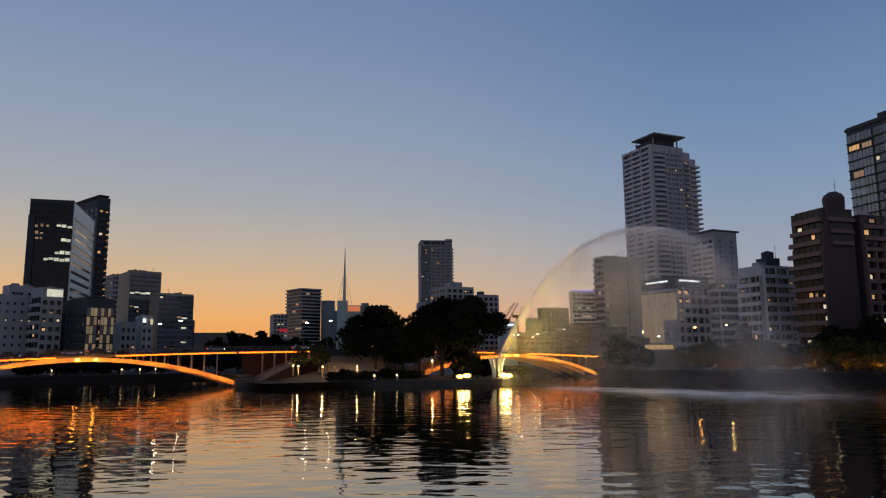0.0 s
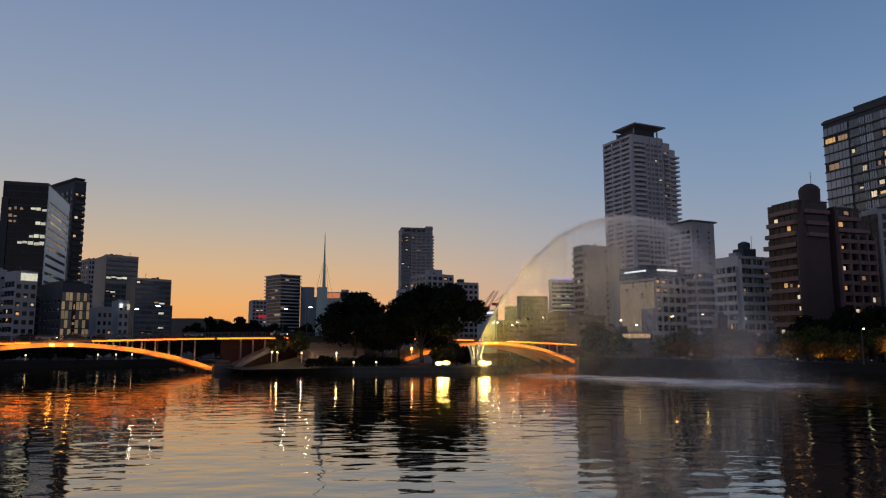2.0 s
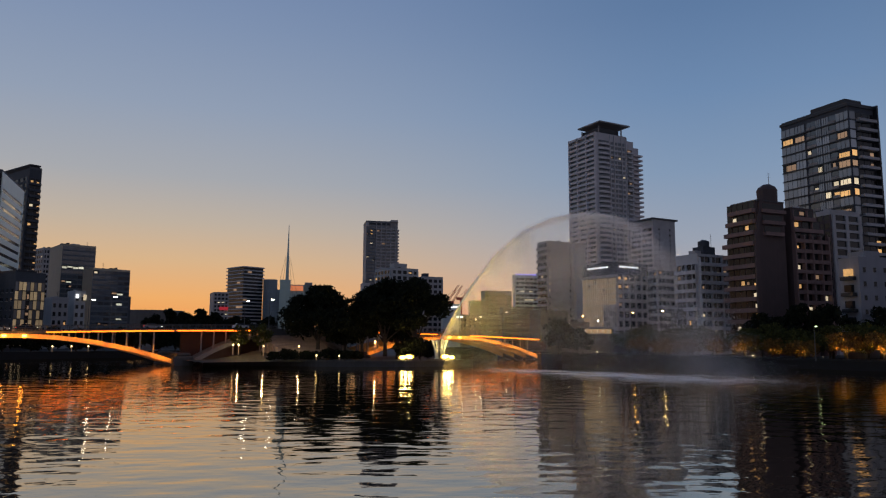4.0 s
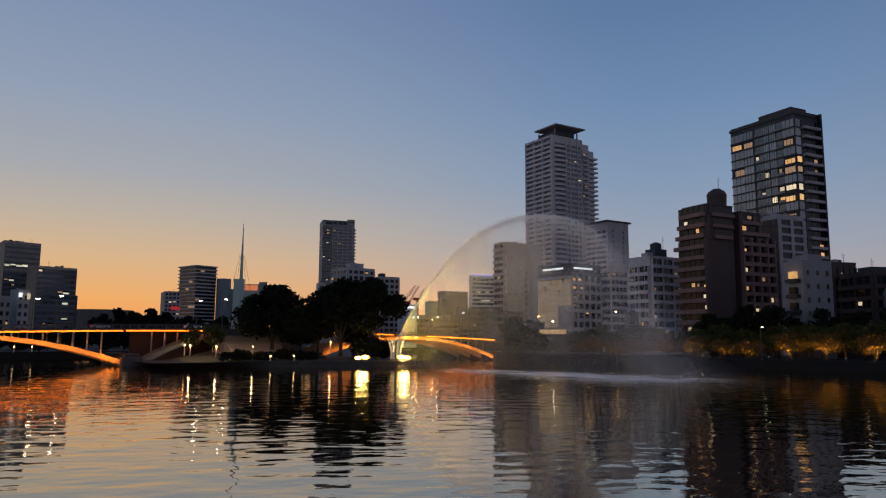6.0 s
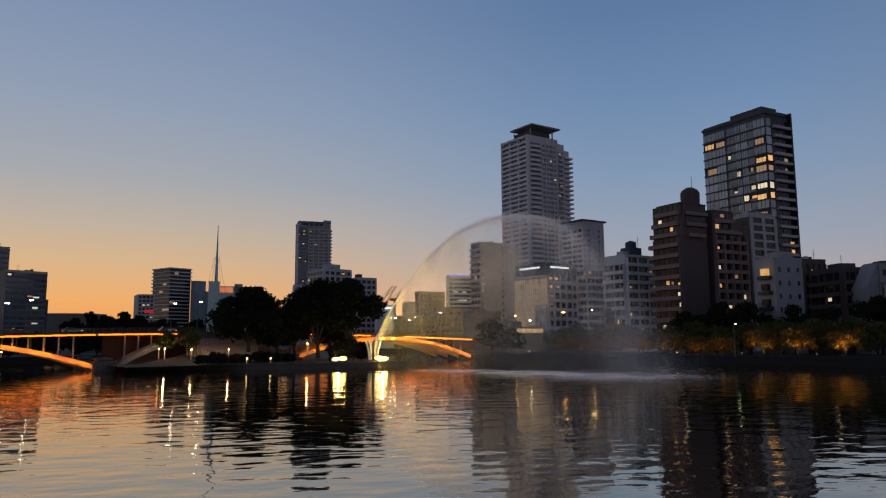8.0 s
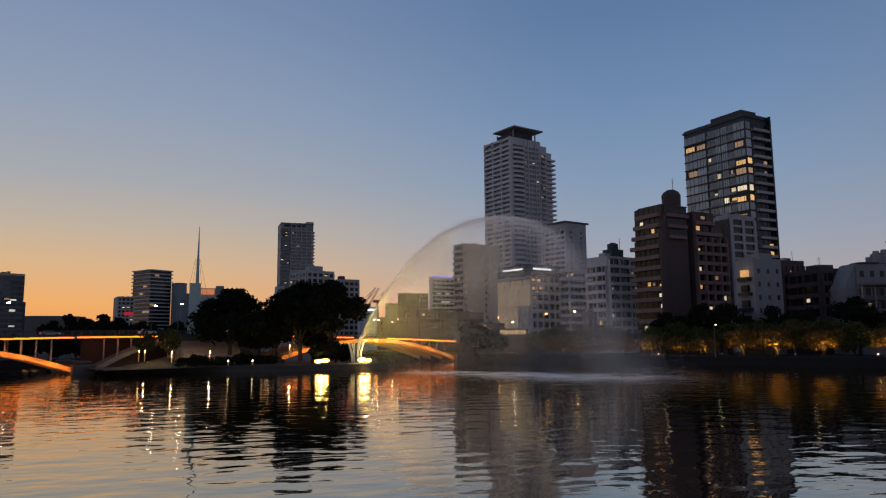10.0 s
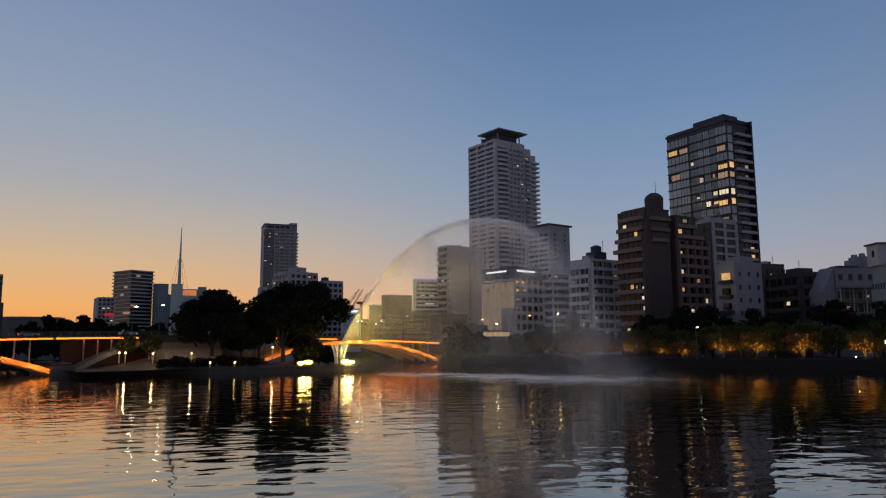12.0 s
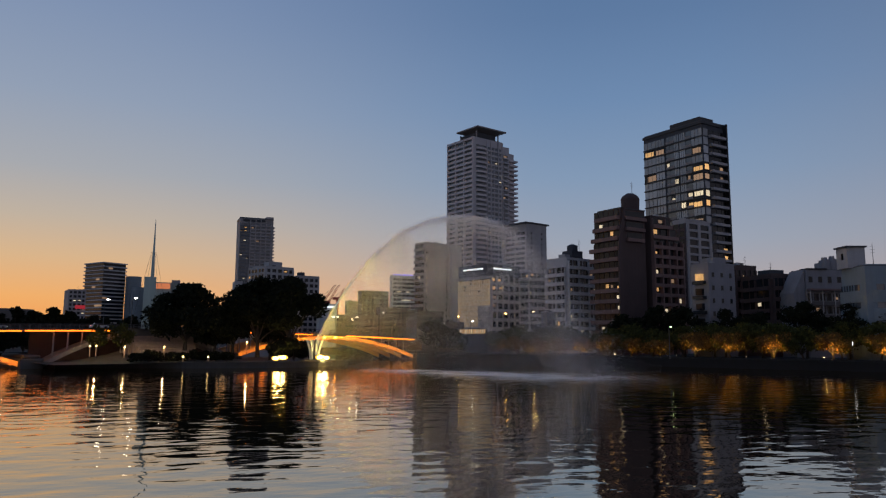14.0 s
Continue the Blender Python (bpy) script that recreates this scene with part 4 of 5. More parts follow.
for site in ((55.3, 254.1, 35, 15.0, 5.5, 16.8), (65.5, 253.7, 35, 11.7, 3.1, 12.7), (92.5, 221.5, 35, 5.5, 2.3, 15.5), (67.9, 414.5, 25, 21.3, 4.1, 24.8), (31.0, 398.8, 15, 36.2, 3.8, 19.7)):
    b, h = block("low_house", "low grey building along the north bank road", *site, LOWGREY)
    punched(b, "R", site[3], 1, h - 1, max(2, int(h / 3.5)), max(3, int(site[3] / 3)), LOWGREY, GLASS, 0.12, {}, 0.5, 0.45)

# ---- the arch bridge ----
# x runs along the bridge, y away from the river view
BX, BY, BTURN = -9.25, 200.6, 27.92
HALF = 33.3


def on_bridge(s, v, z):
    c, n = math.cos(radians(BTURN)), math.sin(radians(BTURN))
    return (BX + s * c - v * n, BY + s * n + v * c, z)


def deck(s):
    return 8.7 - 0.00027 * (s + 20) ** 2


def sweep(bm, ss, y0, y1, lo, hi):
    rows = [[bm.verts.new((s, y, z)) for y, z in ((y0, lo(s)), (y1, lo(s)), (y1, hi(s)), (y0, hi(s)))] for s in ss]
    for a, c in zip(rows, rows[1:]):
        for k in range(4):
            bm.faces.new((a[k], c[k], c[(k + 1) % 4], a[(k + 1) % 4]))
    bm.faces.new(rows[0])
    bm.faces.new(rows[-1][::-1])
    bmesh.ops.recalc_face_normals(bm, faces=bm.faces)


bridge = thing("arch_bridge", (BX, BY, 0), BTURN, "steel arch road bridge with orange light strips under its deck", "bridge")
ss = [-170 + 4 * k for k in range(69)]
bm = bmesh.new()
sweep(bm, ss, -0.1, 20, lambda s: deck(s) - 0.35, lambda s: deck(s) + 0.3)
part("deck", bm, RAILGREY, bridge)
bm = bmesh.new()
sweep(bm, ss, 1.2, 18.8, lambda s: deck(s) + 0.3, lambda s: deck(s) + 0.36)
part("roadway", bm, ASPHALT, bridge)
for y in (0.15, 19.8):
    bm = bmesh.new()
    sweep(bm, ss, y - 0.09, y + 0.09, lambda s: deck(s) + 1.36, lambda s: deck(s) + 1.48)
    sweep(bm, ss, y - 0.05, y + 0.05, lambda s: deck(s) + 0.95, lambda s: deck(s) + 1.02)
    sweep(bm, ss, y - 0.05, y + 0.05, lambda s: deck(s) + 0.55, lambda s: deck(s) + 0.62)
    part("handrail", bm, RAILGREY, bridge)
    for k in range(130):
        s = -168 + 2.06 * k
        piece("rail_post", RAILGREY, bridge, (s, y, deck(s) + 0.85), (0.12, 0.14, 1.15))

ARCHES = ((-81.4, HALF, deck(-81.4) - 0.75, ARCHLIT), (33.3, HALF, deck(33.3) - 0.8, ARCHLIT), (-20.0, 23.0, 8.0, COLUMNGREY), (-148.0, HALF, 5.9, COLUMNGREY))


def rib(arch, s):
    mid, half, top, _ = arch
    return 0.9 + (top - 0.9) * (1 - ((s - mid) / half) ** 2)


for arch in ARCHES:
    mid, half, top, paint = arch
    pts = [mid - half + 2 * half * k / 28 for k in range(29)]
    for y in (0.0, 6.2, 12.4, 18.6):
        bm = bmesh.new()
        sweep(bm, pts, y, y + 0.7, lambda s: rib(arch, s) - 0.45 - 0.12 * abs(s - mid) / half, lambda s: rib(arch, s) + 0.45 + 0.12 * abs(s - mid) / half)
        part("arch_rib", bm, paint, bridge)
        bm = bmesh.new()
        sweep(bm, pts, y - 0.12, y, lambda s: rib(arch, s) + 0.30 + 0.12 * abs(s - mid) / half, lambda s: rib(arch, s) + 0.47 + 0.12 * abs(s - mid) / half)
        part("rib_flange", bm, paint, bridge)
    for k in range(int(2 * half / 3.03)):
        s = mid - half + 1.5 + 3.03 * k
        z0, z1 = rib(arch, s) + 0.4, deck(s) - 0.3
        if z1 - z0 > 0.35:
            for y in (0.3, 18.9):
                piece("spandrel_column", COLUMNGREY, bridge, (s, y, (z0 + z1) / 2), (0.3, 0.35, z1 - z0))
for s in (-46.0, 2.0, 68.5, -113.5):
    bm = bmesh.new()
    add_box(bm, s - 2.4, -2.0, -3, s + 2.4, 22, 2.2)
    add_box(bm, s - 1.8, -1.2, 2.2, s + 1.8, 21, 3.0)
    bmesh.ops.bevel(bm, geom=bm.edges[:], offset=0.25, segments=1, affect="EDGES")
    part("pier", bm, STONE, bridge)
piece("abutment_wall", BROWNDARK, bridge, (-21.5, 9.5, 3.6), (46, 1.0, 9.0))
piece("abutment_wall", BROWNDARK, bridge, (90, 9.5, 3.0), (40, 19, 6.5))
for mid, half, _, _ in ARCHES[:2]:
    gap = 8.2
    for k in range(22):
        s = mid - half + (k + 0.5) * 2 * half / 22
        if abs(s - mid) > gap * 0.9:
            piece("light_strip", STRIP, bridge, (s, -0.22, deck(s) - 0.12), (2 * half / 22 - 0.08, 0.2, 0.3))
    for d in (-1.9, 1.9):
        piece("floodlight", SPOTORANGE, bridge, (mid + d, -0.35, deck(mid) - 0.75), (0.8, 0.25, 0.4))
for k in range(12):
    s = -46 + 3.03 * k
    if s < -28:
        piece("light_strip", STRIP, bridge, (s, -0.22, deck(s) - 0.12), (2.95, 0.2, 0.3))


def orange_wash(s, z, length, power):
    """Added unseen line lamp out from the rib, turned back to wash it."""
    li = bpy.data.lights.new("rib_wash_lamp", "AREA")
    li.shape, li.size, li.size_y, li.energy, li.color = "RECTANGLE", length, 0.25, power, (1.0, 0.35, 0.03)
    ob = new("rib_wash_lamp", li)
    ob.matrix_world = look(on_bridge(s, -1.7, z), on_bridge(s, 0.2, z + 0.25))


for arch in ARCHES[:2]:
    mid, half = arch[:2]
    for k in range(9):
        s = mid - half + (k + 0.5) * 2 * half / 9
        orange_wash(s, rib(arch, s) - 0.2, 6.5, WASH)

for s0 in (-42.0, -35.5, -29.0):
    li = bpy.data.lights.new("strip_light", "AREA")
    li.shape, li.size, li.size_y, li.energy, li.color = "RECTANGLE", 6.4, 0.25, WASH * 0.16, (1.0, 0.22, 0.03)
    new("strip_light", li).matrix_world = look(on_bridge(s0, -0.5, 7.9), on_bridge(s0, 8.5, 3.5))

# ---- island: lawn, ramp, fountain ----
bm = bmesh.new()
nx, ny = 44, 30
grid_v = []
for j in range(ny):
    row = []
    for i in range(nx):
        s, v = -46 + 66 * i / (nx - 1), -20 + 22 * j / (ny - 1)
        p = on_bridge(s, v, 0)
        edge = min(1, max(0, (v + 19) / 16)) * min(1, max(0, (s + 39) / 18)) * min(1, max(0, (-9 - s) / 14))
        z = 1.32 + 3.6 * edge ** 1.3 + 0.25 * edge * noise.noise((p[0] * 0.15, p[1] * 0.15, 0))
        row.append(bm.verts.new((p[0], p[1], z)))
    grid_v.append(row)
for j in range(ny - 1):
    for i in range(nx - 1):
        bm.faces.new((grid_v[j][i], grid_v[j][i + 1], grid_v[j + 1][i + 1], grid_v[j + 1][i]))
tagged(part("lawn", bm, GRASS, smooth=True), "dim grassy slope rising from the quay to the bridge", "lawn", kind="structure")

terrace = thing("terrace", on_bridge(0, 0, 0), BTURN, "brown stone terrace stepping down from the bridge to the lawn", "terrace")
for k in range(9):
    bm = bmesh.new()
    add_box(bm, -27.5 + 0.3 * k, -3.4 - 1.25 * k, 0.9, -9.5 - 0.5 * k, -2.0 - 1.25 * k, 7.4 - 0.5 * k)
    bmesh.ops.bevel(bm, geom=bm.edges[:], offset=0.06, segments=1, affect="EDGES")
    part("step", bm, TERRACE, terrace)
for s0, s1, v, z in ((-28.0, -19.5, -2.2, 8.9), (-19.5, -10.0, -2.0, 8.1)):
    bm = bmesh.new()
    add_box(bm, s0, v, 6.0, s1, v + 0.4, z)
    add_box(bm, s0 - 0.1, v - 0.12, z, s1 + 0.1, v + 0.52, z + 0.25)
    part("balustrade", bm, RAILGREY, terrace)

quay = thing("quay_wall", (0, 0, 0), 0, "low stone quay wall round the island tip", "quay", kind="structure")
for i in range(6):
    (x0, y0), (x1, y1) = ISLAND[i], ISLAND[i + 1] if i < 5 else ISLAND[5]
    if i == 5:
        break
    d = math.dist((x0, y0), (x1, y1))
    n = max(2, int(d / 2.2))
    for k in range(n):
        f = (k + 0.5) / n
        piece("coping_stone", STONE, quay, (x0 + (x1 - x0) * f, y0 + (y1 - y0) * f, 1.38), (d / n - 0.06, 0.7, 0.32), math.degrees(math.atan2(y1 - y0, x1 - x0)))

FX, FY = 13.2, 179.5
fount = thing("fountain", (FX, FY, 1.3), 0, "white fountain of flaring curved fins at the island tip", "fountain")
bm = bmesh.new()
bmesh.ops.create_cone(bm, cap_ends=True, segments=24, radius1=3.6, radius2=3.4, depth=0.5, matrix=Matrix.Translation((0, 0, 0.25)))
part("basin", bm, STONE, fount)
for k in range(8):
    a = k * math.tau / 8 + 0.2
    bm = bmesh.new()
    rows = []
    for j in range(9):
        f = j / 8
        r, z, w = 1.0 + 1.15 * f ** 2.0, 0.4 + 4.9 * f, 0.55 - 0.35 * f
        ca, sa = math.cos(a), math.sin(a)
        rows.append([bm.verts.new(((r + dr) * ca - dt * sa, (r + dr) * sa + dt * ca, z)) for dr, dt in ((-w / 2, -0.09), (w / 2, -0.09), (w / 2, 0.09), (-w / 2, 0.09))])
    for p, q in zip(rows, rows[1:]):
        for i in range(4):
            bm.faces.new((p[i], p[(i + 1) % 4], q[(i + 1) % 4], q[i]))
    bm.faces.new(rows[0][::-1]), bm.faces.new(rows[-1])
    part("fin", bm, WHITEPAINT, fount)
bm = bmesh.new()
add_tube(bm, [(0, 0, 0.4), (0, 0, 4.6), (0.25, -0.4, 5.4)], [0.35, 0.25, 0.15], 10)
part("nozzle", bm, RAILGREY, fount)


def flood_unit(x, y, z, aim):
    f = thing("floodlight", (x, y, z), aim, "bright wide floodlight on a short stand at the quay", "floodlight", "floodlights at the fountain")
    bm = bmesh.new()
    add_box(bm, -0.95, -0.05, 0.5, 0.95, 0.4, 1.3)
    bmesh.ops.bevel(bm, geom=bm.edges[:], offset=0.08, segments=1, affect="EDGES")
    part("housing", bm, DARKMETAL, f)
    for x0 in (-0.7, 0.64):
        piece("leg", DARKMETAL, f, (x0 + 0.03, 0.15, 0.3), (0.08, 0.12, 0.6))
    # wide disc is a painted halo of glare; the small one is the lens
    for name, grow, mat, label in (("reflector", 1.75, HALOYELLOW, "yellow disc painting the glare round the lens"), ("lens", 1.0, FLOOD, "")):
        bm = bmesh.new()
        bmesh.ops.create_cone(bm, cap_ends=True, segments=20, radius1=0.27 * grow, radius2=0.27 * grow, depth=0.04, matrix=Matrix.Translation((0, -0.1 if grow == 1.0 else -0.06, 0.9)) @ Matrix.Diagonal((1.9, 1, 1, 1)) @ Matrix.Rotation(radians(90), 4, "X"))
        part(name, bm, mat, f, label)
    return f


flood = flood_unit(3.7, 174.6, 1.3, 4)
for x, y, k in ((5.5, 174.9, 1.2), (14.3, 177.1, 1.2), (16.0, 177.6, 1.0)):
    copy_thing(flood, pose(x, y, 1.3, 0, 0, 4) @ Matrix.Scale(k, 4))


def spot_lamp(name, eye, target, power, colour, size=60, blend=0.6, radius=0.3):
    li = bpy.data.lights.new(name, "SPOT")
    li.energy, li.color, li.spot_size, li.spot_blend, li.shadow_soft_size = power, colour, radians(size), blend, radius
    ob = new(name, li)
    ob.matrix_world = look(eye, target)


spot_lamp("fountain_lamp", (5.6, 174.2, 3.0), (40, 142, 24), JETLAMP, (1.0, 0.60, 0.21), 74, 0.8)
spot_lamp("fountain_lamp", (12.5, 174.6, 3.0), (22, 170, 11), JETLOW, (1.0, 0.62, 0.05), 100, 0.9)
spot_lamp("fountain_lamp", (6.5, 175.0, 2.4), (13.2, 179.5, 5), 1100, (1.0, 0.66, 0.18), 60)
spot_lamp("fountain_lamp", (15.8, 176.6, 2.4), (13.0, 179.5, 5), 600, (1.0, 0.66, 0.18), 70)


def point_lamp(name, at, power, colour, radius=0.2):
    li = bpy.data.lights.new(name, "POINT")
    li.energy, li.color, li.shadow_soft_size = power, colour, radius
    new(name, li).location = at


point_lamp("quay_flood", (4.5, 173.9, 2.5), 1500, (1.0, 0.72, 0.22))
point_lamp("quay_flood", (15.2, 176.0, 2.5), 1800, (1.0, 0.72, 0.22))

# ---- the water jet ----
JET = ((0, 6.0), (6.5, 13.9), (13, 20.3), (21, 26.4), (30, 30.9), (38.6, 32.7), (46, 32.8), (53, 31.6), (58, 29.6), (62.7, 26.1), (67, 20.5), (72, 11.5), (77, 0.1))
JDIR = Vector((57.8 - FX, 114.9 - FY, 0)).normalized()
JSIDE = Vector((JDIR.y, -JDIR.x, 0))


def droplets(name, label, points, sizes, mat):
    """A cloud of tiny water flecks, each a three-cornered scrap turned at random, as one mesh."""
    n = len(points)
    g = np.random.default_rng(n)
    a = g.normal(size=(n, 3))
    a /= np.linalg.norm(a, axis=1)[:, None]
    c = np.cross(a, g.normal(size=(n, 3)))
    c /= np.linalg.norm(c, axis=1)[:, None]
    k = sizes[:, None]
    verts = np.stack([points + a * k, points + (-0.5 * a + 0.866 * c) * k, points + (-0.5 * a - 0.866 * c) * k], 1).reshape(-1, 3)
    me = bpy.data.meshes.new(name)
    me.vertices.add(3 * n)
    me.vertices.foreach_set("co", verts.astype(np.float32).ravel())
    me.loops.add(3 * n)
    me.loops.foreach_set("vertex_index", np.arange(3 * n, dtype=np.int32))
    me.polygons.add(n)
    me.polygons.foreach_set("loop_start", np.arange(0, 3 * n, 3, dtype=np.int32))
    me.materials.append(mat)
    me.update(calc_edges=True)
    return tagged(new(name, me), label, "water jet", kind="stuff")


def spray_points():
    """Drops of the jet: a tight stream that spreads along the arc, and mist that drifts down from it."""
    g = np.random.default_rng(11)
    js, jz = np.array([p[0] for p in JET], float), np.array([p[1] for p in JET], float)
    fine = np.linspace(0, 77, 400)
    arc = np.interp(fine, js, jz)
    arc = np.convolve(np.pad(arc, 10, mode="edge"), np.ones(21) / 21, "valid")
    # stream
    n = STREAMS
    s = 77 * g.random(n) ** 1.6
    wide = 0.07 + 0.7 * (s / 77) ** 1.5 + 2.4 * (s / 77) ** 6
    side, up = g.normal(size=n) * wide, -np.abs(g.normal(size=n)) * wide * 1.2
    z = np.interp(s, fine, arc) + up
    pts = [np.stack([s, side, z], 1)]
    size = [np.full(n, FLECK * 1.1)]
    # fine fallout under the rising stream
    n = STREAMS // 3
    s = 4 + 32 * g.random(n) ** 0.8
    f = g.random(n) ** 1.6
    pts.append(np.stack([s + 2 * f, g.normal(size=n) * (0.3 + 2.0 * f), np.interp(s, fine, arc) * (1 - f)], 1))
    size.append(np.full(n, FLECK * 1.1))
    # mist
    n = MISTS
    s = 77 * g.random(n) ** 0.62
    top = np.interp(s, fine, arc)
    near = np.clip(s / 60, 0, 1)
    fall = g.exponential(size=n) * (0.10 + 0.55 * near ** 1.5)
    uni = g.random(n)
    f = np.where(g.random(n) < 0.08 + 0.09 * near, uni, np.clip(fall, 0, 1))
    z = top * (1 - f) + 0.15
    side = g.normal(size=n) * (0.3 + 4.2 * near) * (0.35 + f)
    s2 = s + f * near * 4 + g.normal(size=n) * (0.8 * near + 3.5 * (s / 77) ** 6)
    # puffs: thin the cloud unevenly
    keep = np.array([noise.noise((a * 0.16, b * 0.10, c * 0.2)) for a, b, c in zip(s2[::1], z[::1], side[::1])])
    ok = g.random(n) < np.clip(0.55 + 1.1 * keep, 0.08, 1) * np.clip((80 - s) / 22, 0.3, 1)
    pts.append(np.stack([s2, side, z], 1)[ok])
    size.append(np.full(ok.sum(), FLECK))
    p, size = np.concatenate(pts), np.concatenate(size)
    size *= g.uniform(0.7, 1.3, len(p))
    xy = np.array([FX, FY]) + p[:, :1] * np.array([JDIR.x, JDIR.y]) + p[:, 1:2] * np.array([JSIDE.x, JSIDE.y])
    return np.column_stack([xy, np.maximum(p[:, 2], 0.08)]), size


def drop_material():
    m, nt, b = material("water_drops", 0.35)
    b.inputs["Base Color"].default_value = (0.93, 0.93, 0.93, 1)
    tr, mix = nt.nodes.new("ShaderNodeBsdfTranslucent"), nt.nodes.new("ShaderNodeMixShader")
    tr.inputs["Color"].default_value = (0.98, 0.98, 0.98, 1)
    mix.inputs[0].default_value = 0.55
    nt.links.new(b.outputs[0], mix.inputs[1])
    nt.links.new(tr.outputs[0], mix.inputs[2])
    nt.links.new(mix.outputs[0], nt.nodes["Material Output"].inputs["Surface"])
    return m


droplets("water_jet", "arching jet of fountain water breaking into falling mist", *spray_points(), drop_material())

# ---- trees ----
def tree(name, label, x, y, z, tall, spread, leaf, seed, leaves=3600, size=0.45, trunk=0.35, low=0.3, squash=1.0):
    r = random.Random(seed)
    t = thing(name, (x, y, z), r.uniform(0, 360), label, "tree")
    bm = bmesh.new()
    fork = tall * low
    lean = (r.uniform(-0.3, 0.3), r.uniform(-0.3, 0.3))
    add_tube(bm, [(0, 0, -0.3), (lean[0] * 0.4, lean[1] * 0.4, fork * 0.5), (lean[0], lean[1], fork), (lean[0] * 1.5, lean[1] * 1.5, tall * 0.75)],
             [trunk * 1.25, trunk, trunk * 0.8, trunk * 0.25], 8)
    clumps = []
    for k in range(9):
        a, up = k * 2.4 + r.uniform(-0.3, 0.3), r.uniform(0.0, 0.55)
        reach = spread * r.uniform(0.55, 0.85)
        tip = (lean[0] + reach * math.cos(a), lean[1] + reach * math.sin(a), fork + (tall - fork) * (0.25 + up))
        mid = (lean[0] + reach * 0.4 * math.cos(a), lean[1] + reach * 0.4 * math.sin(a), fork + (tall - fork) * (0.12 + up * 0.6))
        add_tube(bm, [(lean[0], lean[1], fork * r.uniform(0.85, 1.1)), mid, tip], [trunk * 0.5, trunk * 0.3, trunk * 0.08], 6)
        clumps.append((tip, spread * r.uniform(0.32, 0.5)))
    for k in range(13):
        a, f = r.uniform(0, math.tau), r.random()
        rad = spread * math.sqrt(r.random()) * math.sqrt(max(0.05, 1 - (2 * f - 0.9) ** 2)) * 0.85
        clumps.append(((rad * math.cos(a), rad * math.sin(a), fork + (tall - fork) * (0.2 + 0.68 * f)), spread * r.uniform(0.22, 0.42)))
    clumps.append(((0, 0, tall - spread * 0.32), spread * 0.36))
    part("trunk", bm, BARK, t)
    g = np.random.default_rng(seed)
    weights = np.array([c[1] ** 2 for c in clumps])
    idx = g.choice(len(clumps), leaves, p=weights / weights.sum())
    cen, rad = np.array([c[0] for c in clumps])[idx], np.array([c[1] for c in clumps])[idx]
    d = g.normal(size=(leaves, 3))
    d /= np.linalg.norm(d, axis=1)[:, None]
    p = cen + d * (rad * (0.45 + 0.62 * g.random(leaves)))[:, None] * np.array([1, 1, 0.8 * squash])
    p[:, 2] = np.clip(p[:, 2], tall * 0.14, tall)
    u = g.normal(size=(leaves, 3))
    u /= np.linalg.norm(u, axis=1)[:, None]
    w = np.cross(u, g.normal(size=(leaves, 3)))
    w /= np.linalg.norm(w, axis=1)[:, None]
    ln = (size * (0.6 + 0.8 * g.random(leaves)))[:, None]
    verts = np.stack([p - u * ln, p + w * ln * 0.5, p + u * ln, p - w * ln * 0.5], 1).reshape(-1, 3)
    faces = np.arange(4 * leaves).reshape(-1, 4)
    mesh_from("crown", verts.tolist(), faces.tolist(), leaf, t)
    return t


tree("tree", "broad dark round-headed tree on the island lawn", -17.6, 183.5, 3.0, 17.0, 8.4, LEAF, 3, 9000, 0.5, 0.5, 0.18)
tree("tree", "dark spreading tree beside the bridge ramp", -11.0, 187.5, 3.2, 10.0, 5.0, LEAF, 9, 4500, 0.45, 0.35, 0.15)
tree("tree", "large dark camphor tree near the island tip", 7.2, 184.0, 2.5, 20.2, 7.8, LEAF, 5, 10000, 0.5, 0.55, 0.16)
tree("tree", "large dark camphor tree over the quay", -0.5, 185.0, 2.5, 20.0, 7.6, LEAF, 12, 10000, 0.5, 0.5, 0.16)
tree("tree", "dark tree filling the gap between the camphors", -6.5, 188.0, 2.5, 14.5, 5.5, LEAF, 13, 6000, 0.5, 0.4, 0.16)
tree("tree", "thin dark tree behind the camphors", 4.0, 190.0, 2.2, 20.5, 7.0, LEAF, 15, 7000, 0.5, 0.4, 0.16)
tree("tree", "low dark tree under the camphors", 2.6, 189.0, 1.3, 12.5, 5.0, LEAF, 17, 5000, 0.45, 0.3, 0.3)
tree("tree", "slim feathery young tree by the ramp", -37.0, 182.5, 2.5, 7.5, 2.6, LEAFBANK, 21, 1100, 0.3, 0.12, 0.2)
tree("tree", "slim young tree on the lawn", -31.0, 181.0, 2.2, 8.5, 2.8, LEAFBANK, 22, 1100, 0.3, 0.12, 0.2)
tree("tree", "dark bushy tree at the bridge end", 55.0, 226.5, 2.2, 10.5, 5.0, LEAF, 23, 5000, 0.45, 0.4, 0.08)
tree("tree", "dark bushy tree at the bridge end", 61.0, 222.5, 2.2, 8.0, 4.0, LEAF, 24, 4000, 0.45, 0.3, 0.08)
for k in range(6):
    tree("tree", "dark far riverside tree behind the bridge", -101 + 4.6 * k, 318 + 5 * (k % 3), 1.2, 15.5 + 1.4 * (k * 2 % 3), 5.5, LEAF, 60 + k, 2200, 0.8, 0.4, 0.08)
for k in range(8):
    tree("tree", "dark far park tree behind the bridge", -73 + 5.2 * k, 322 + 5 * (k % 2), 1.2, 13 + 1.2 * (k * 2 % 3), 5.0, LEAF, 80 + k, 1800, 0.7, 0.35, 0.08)

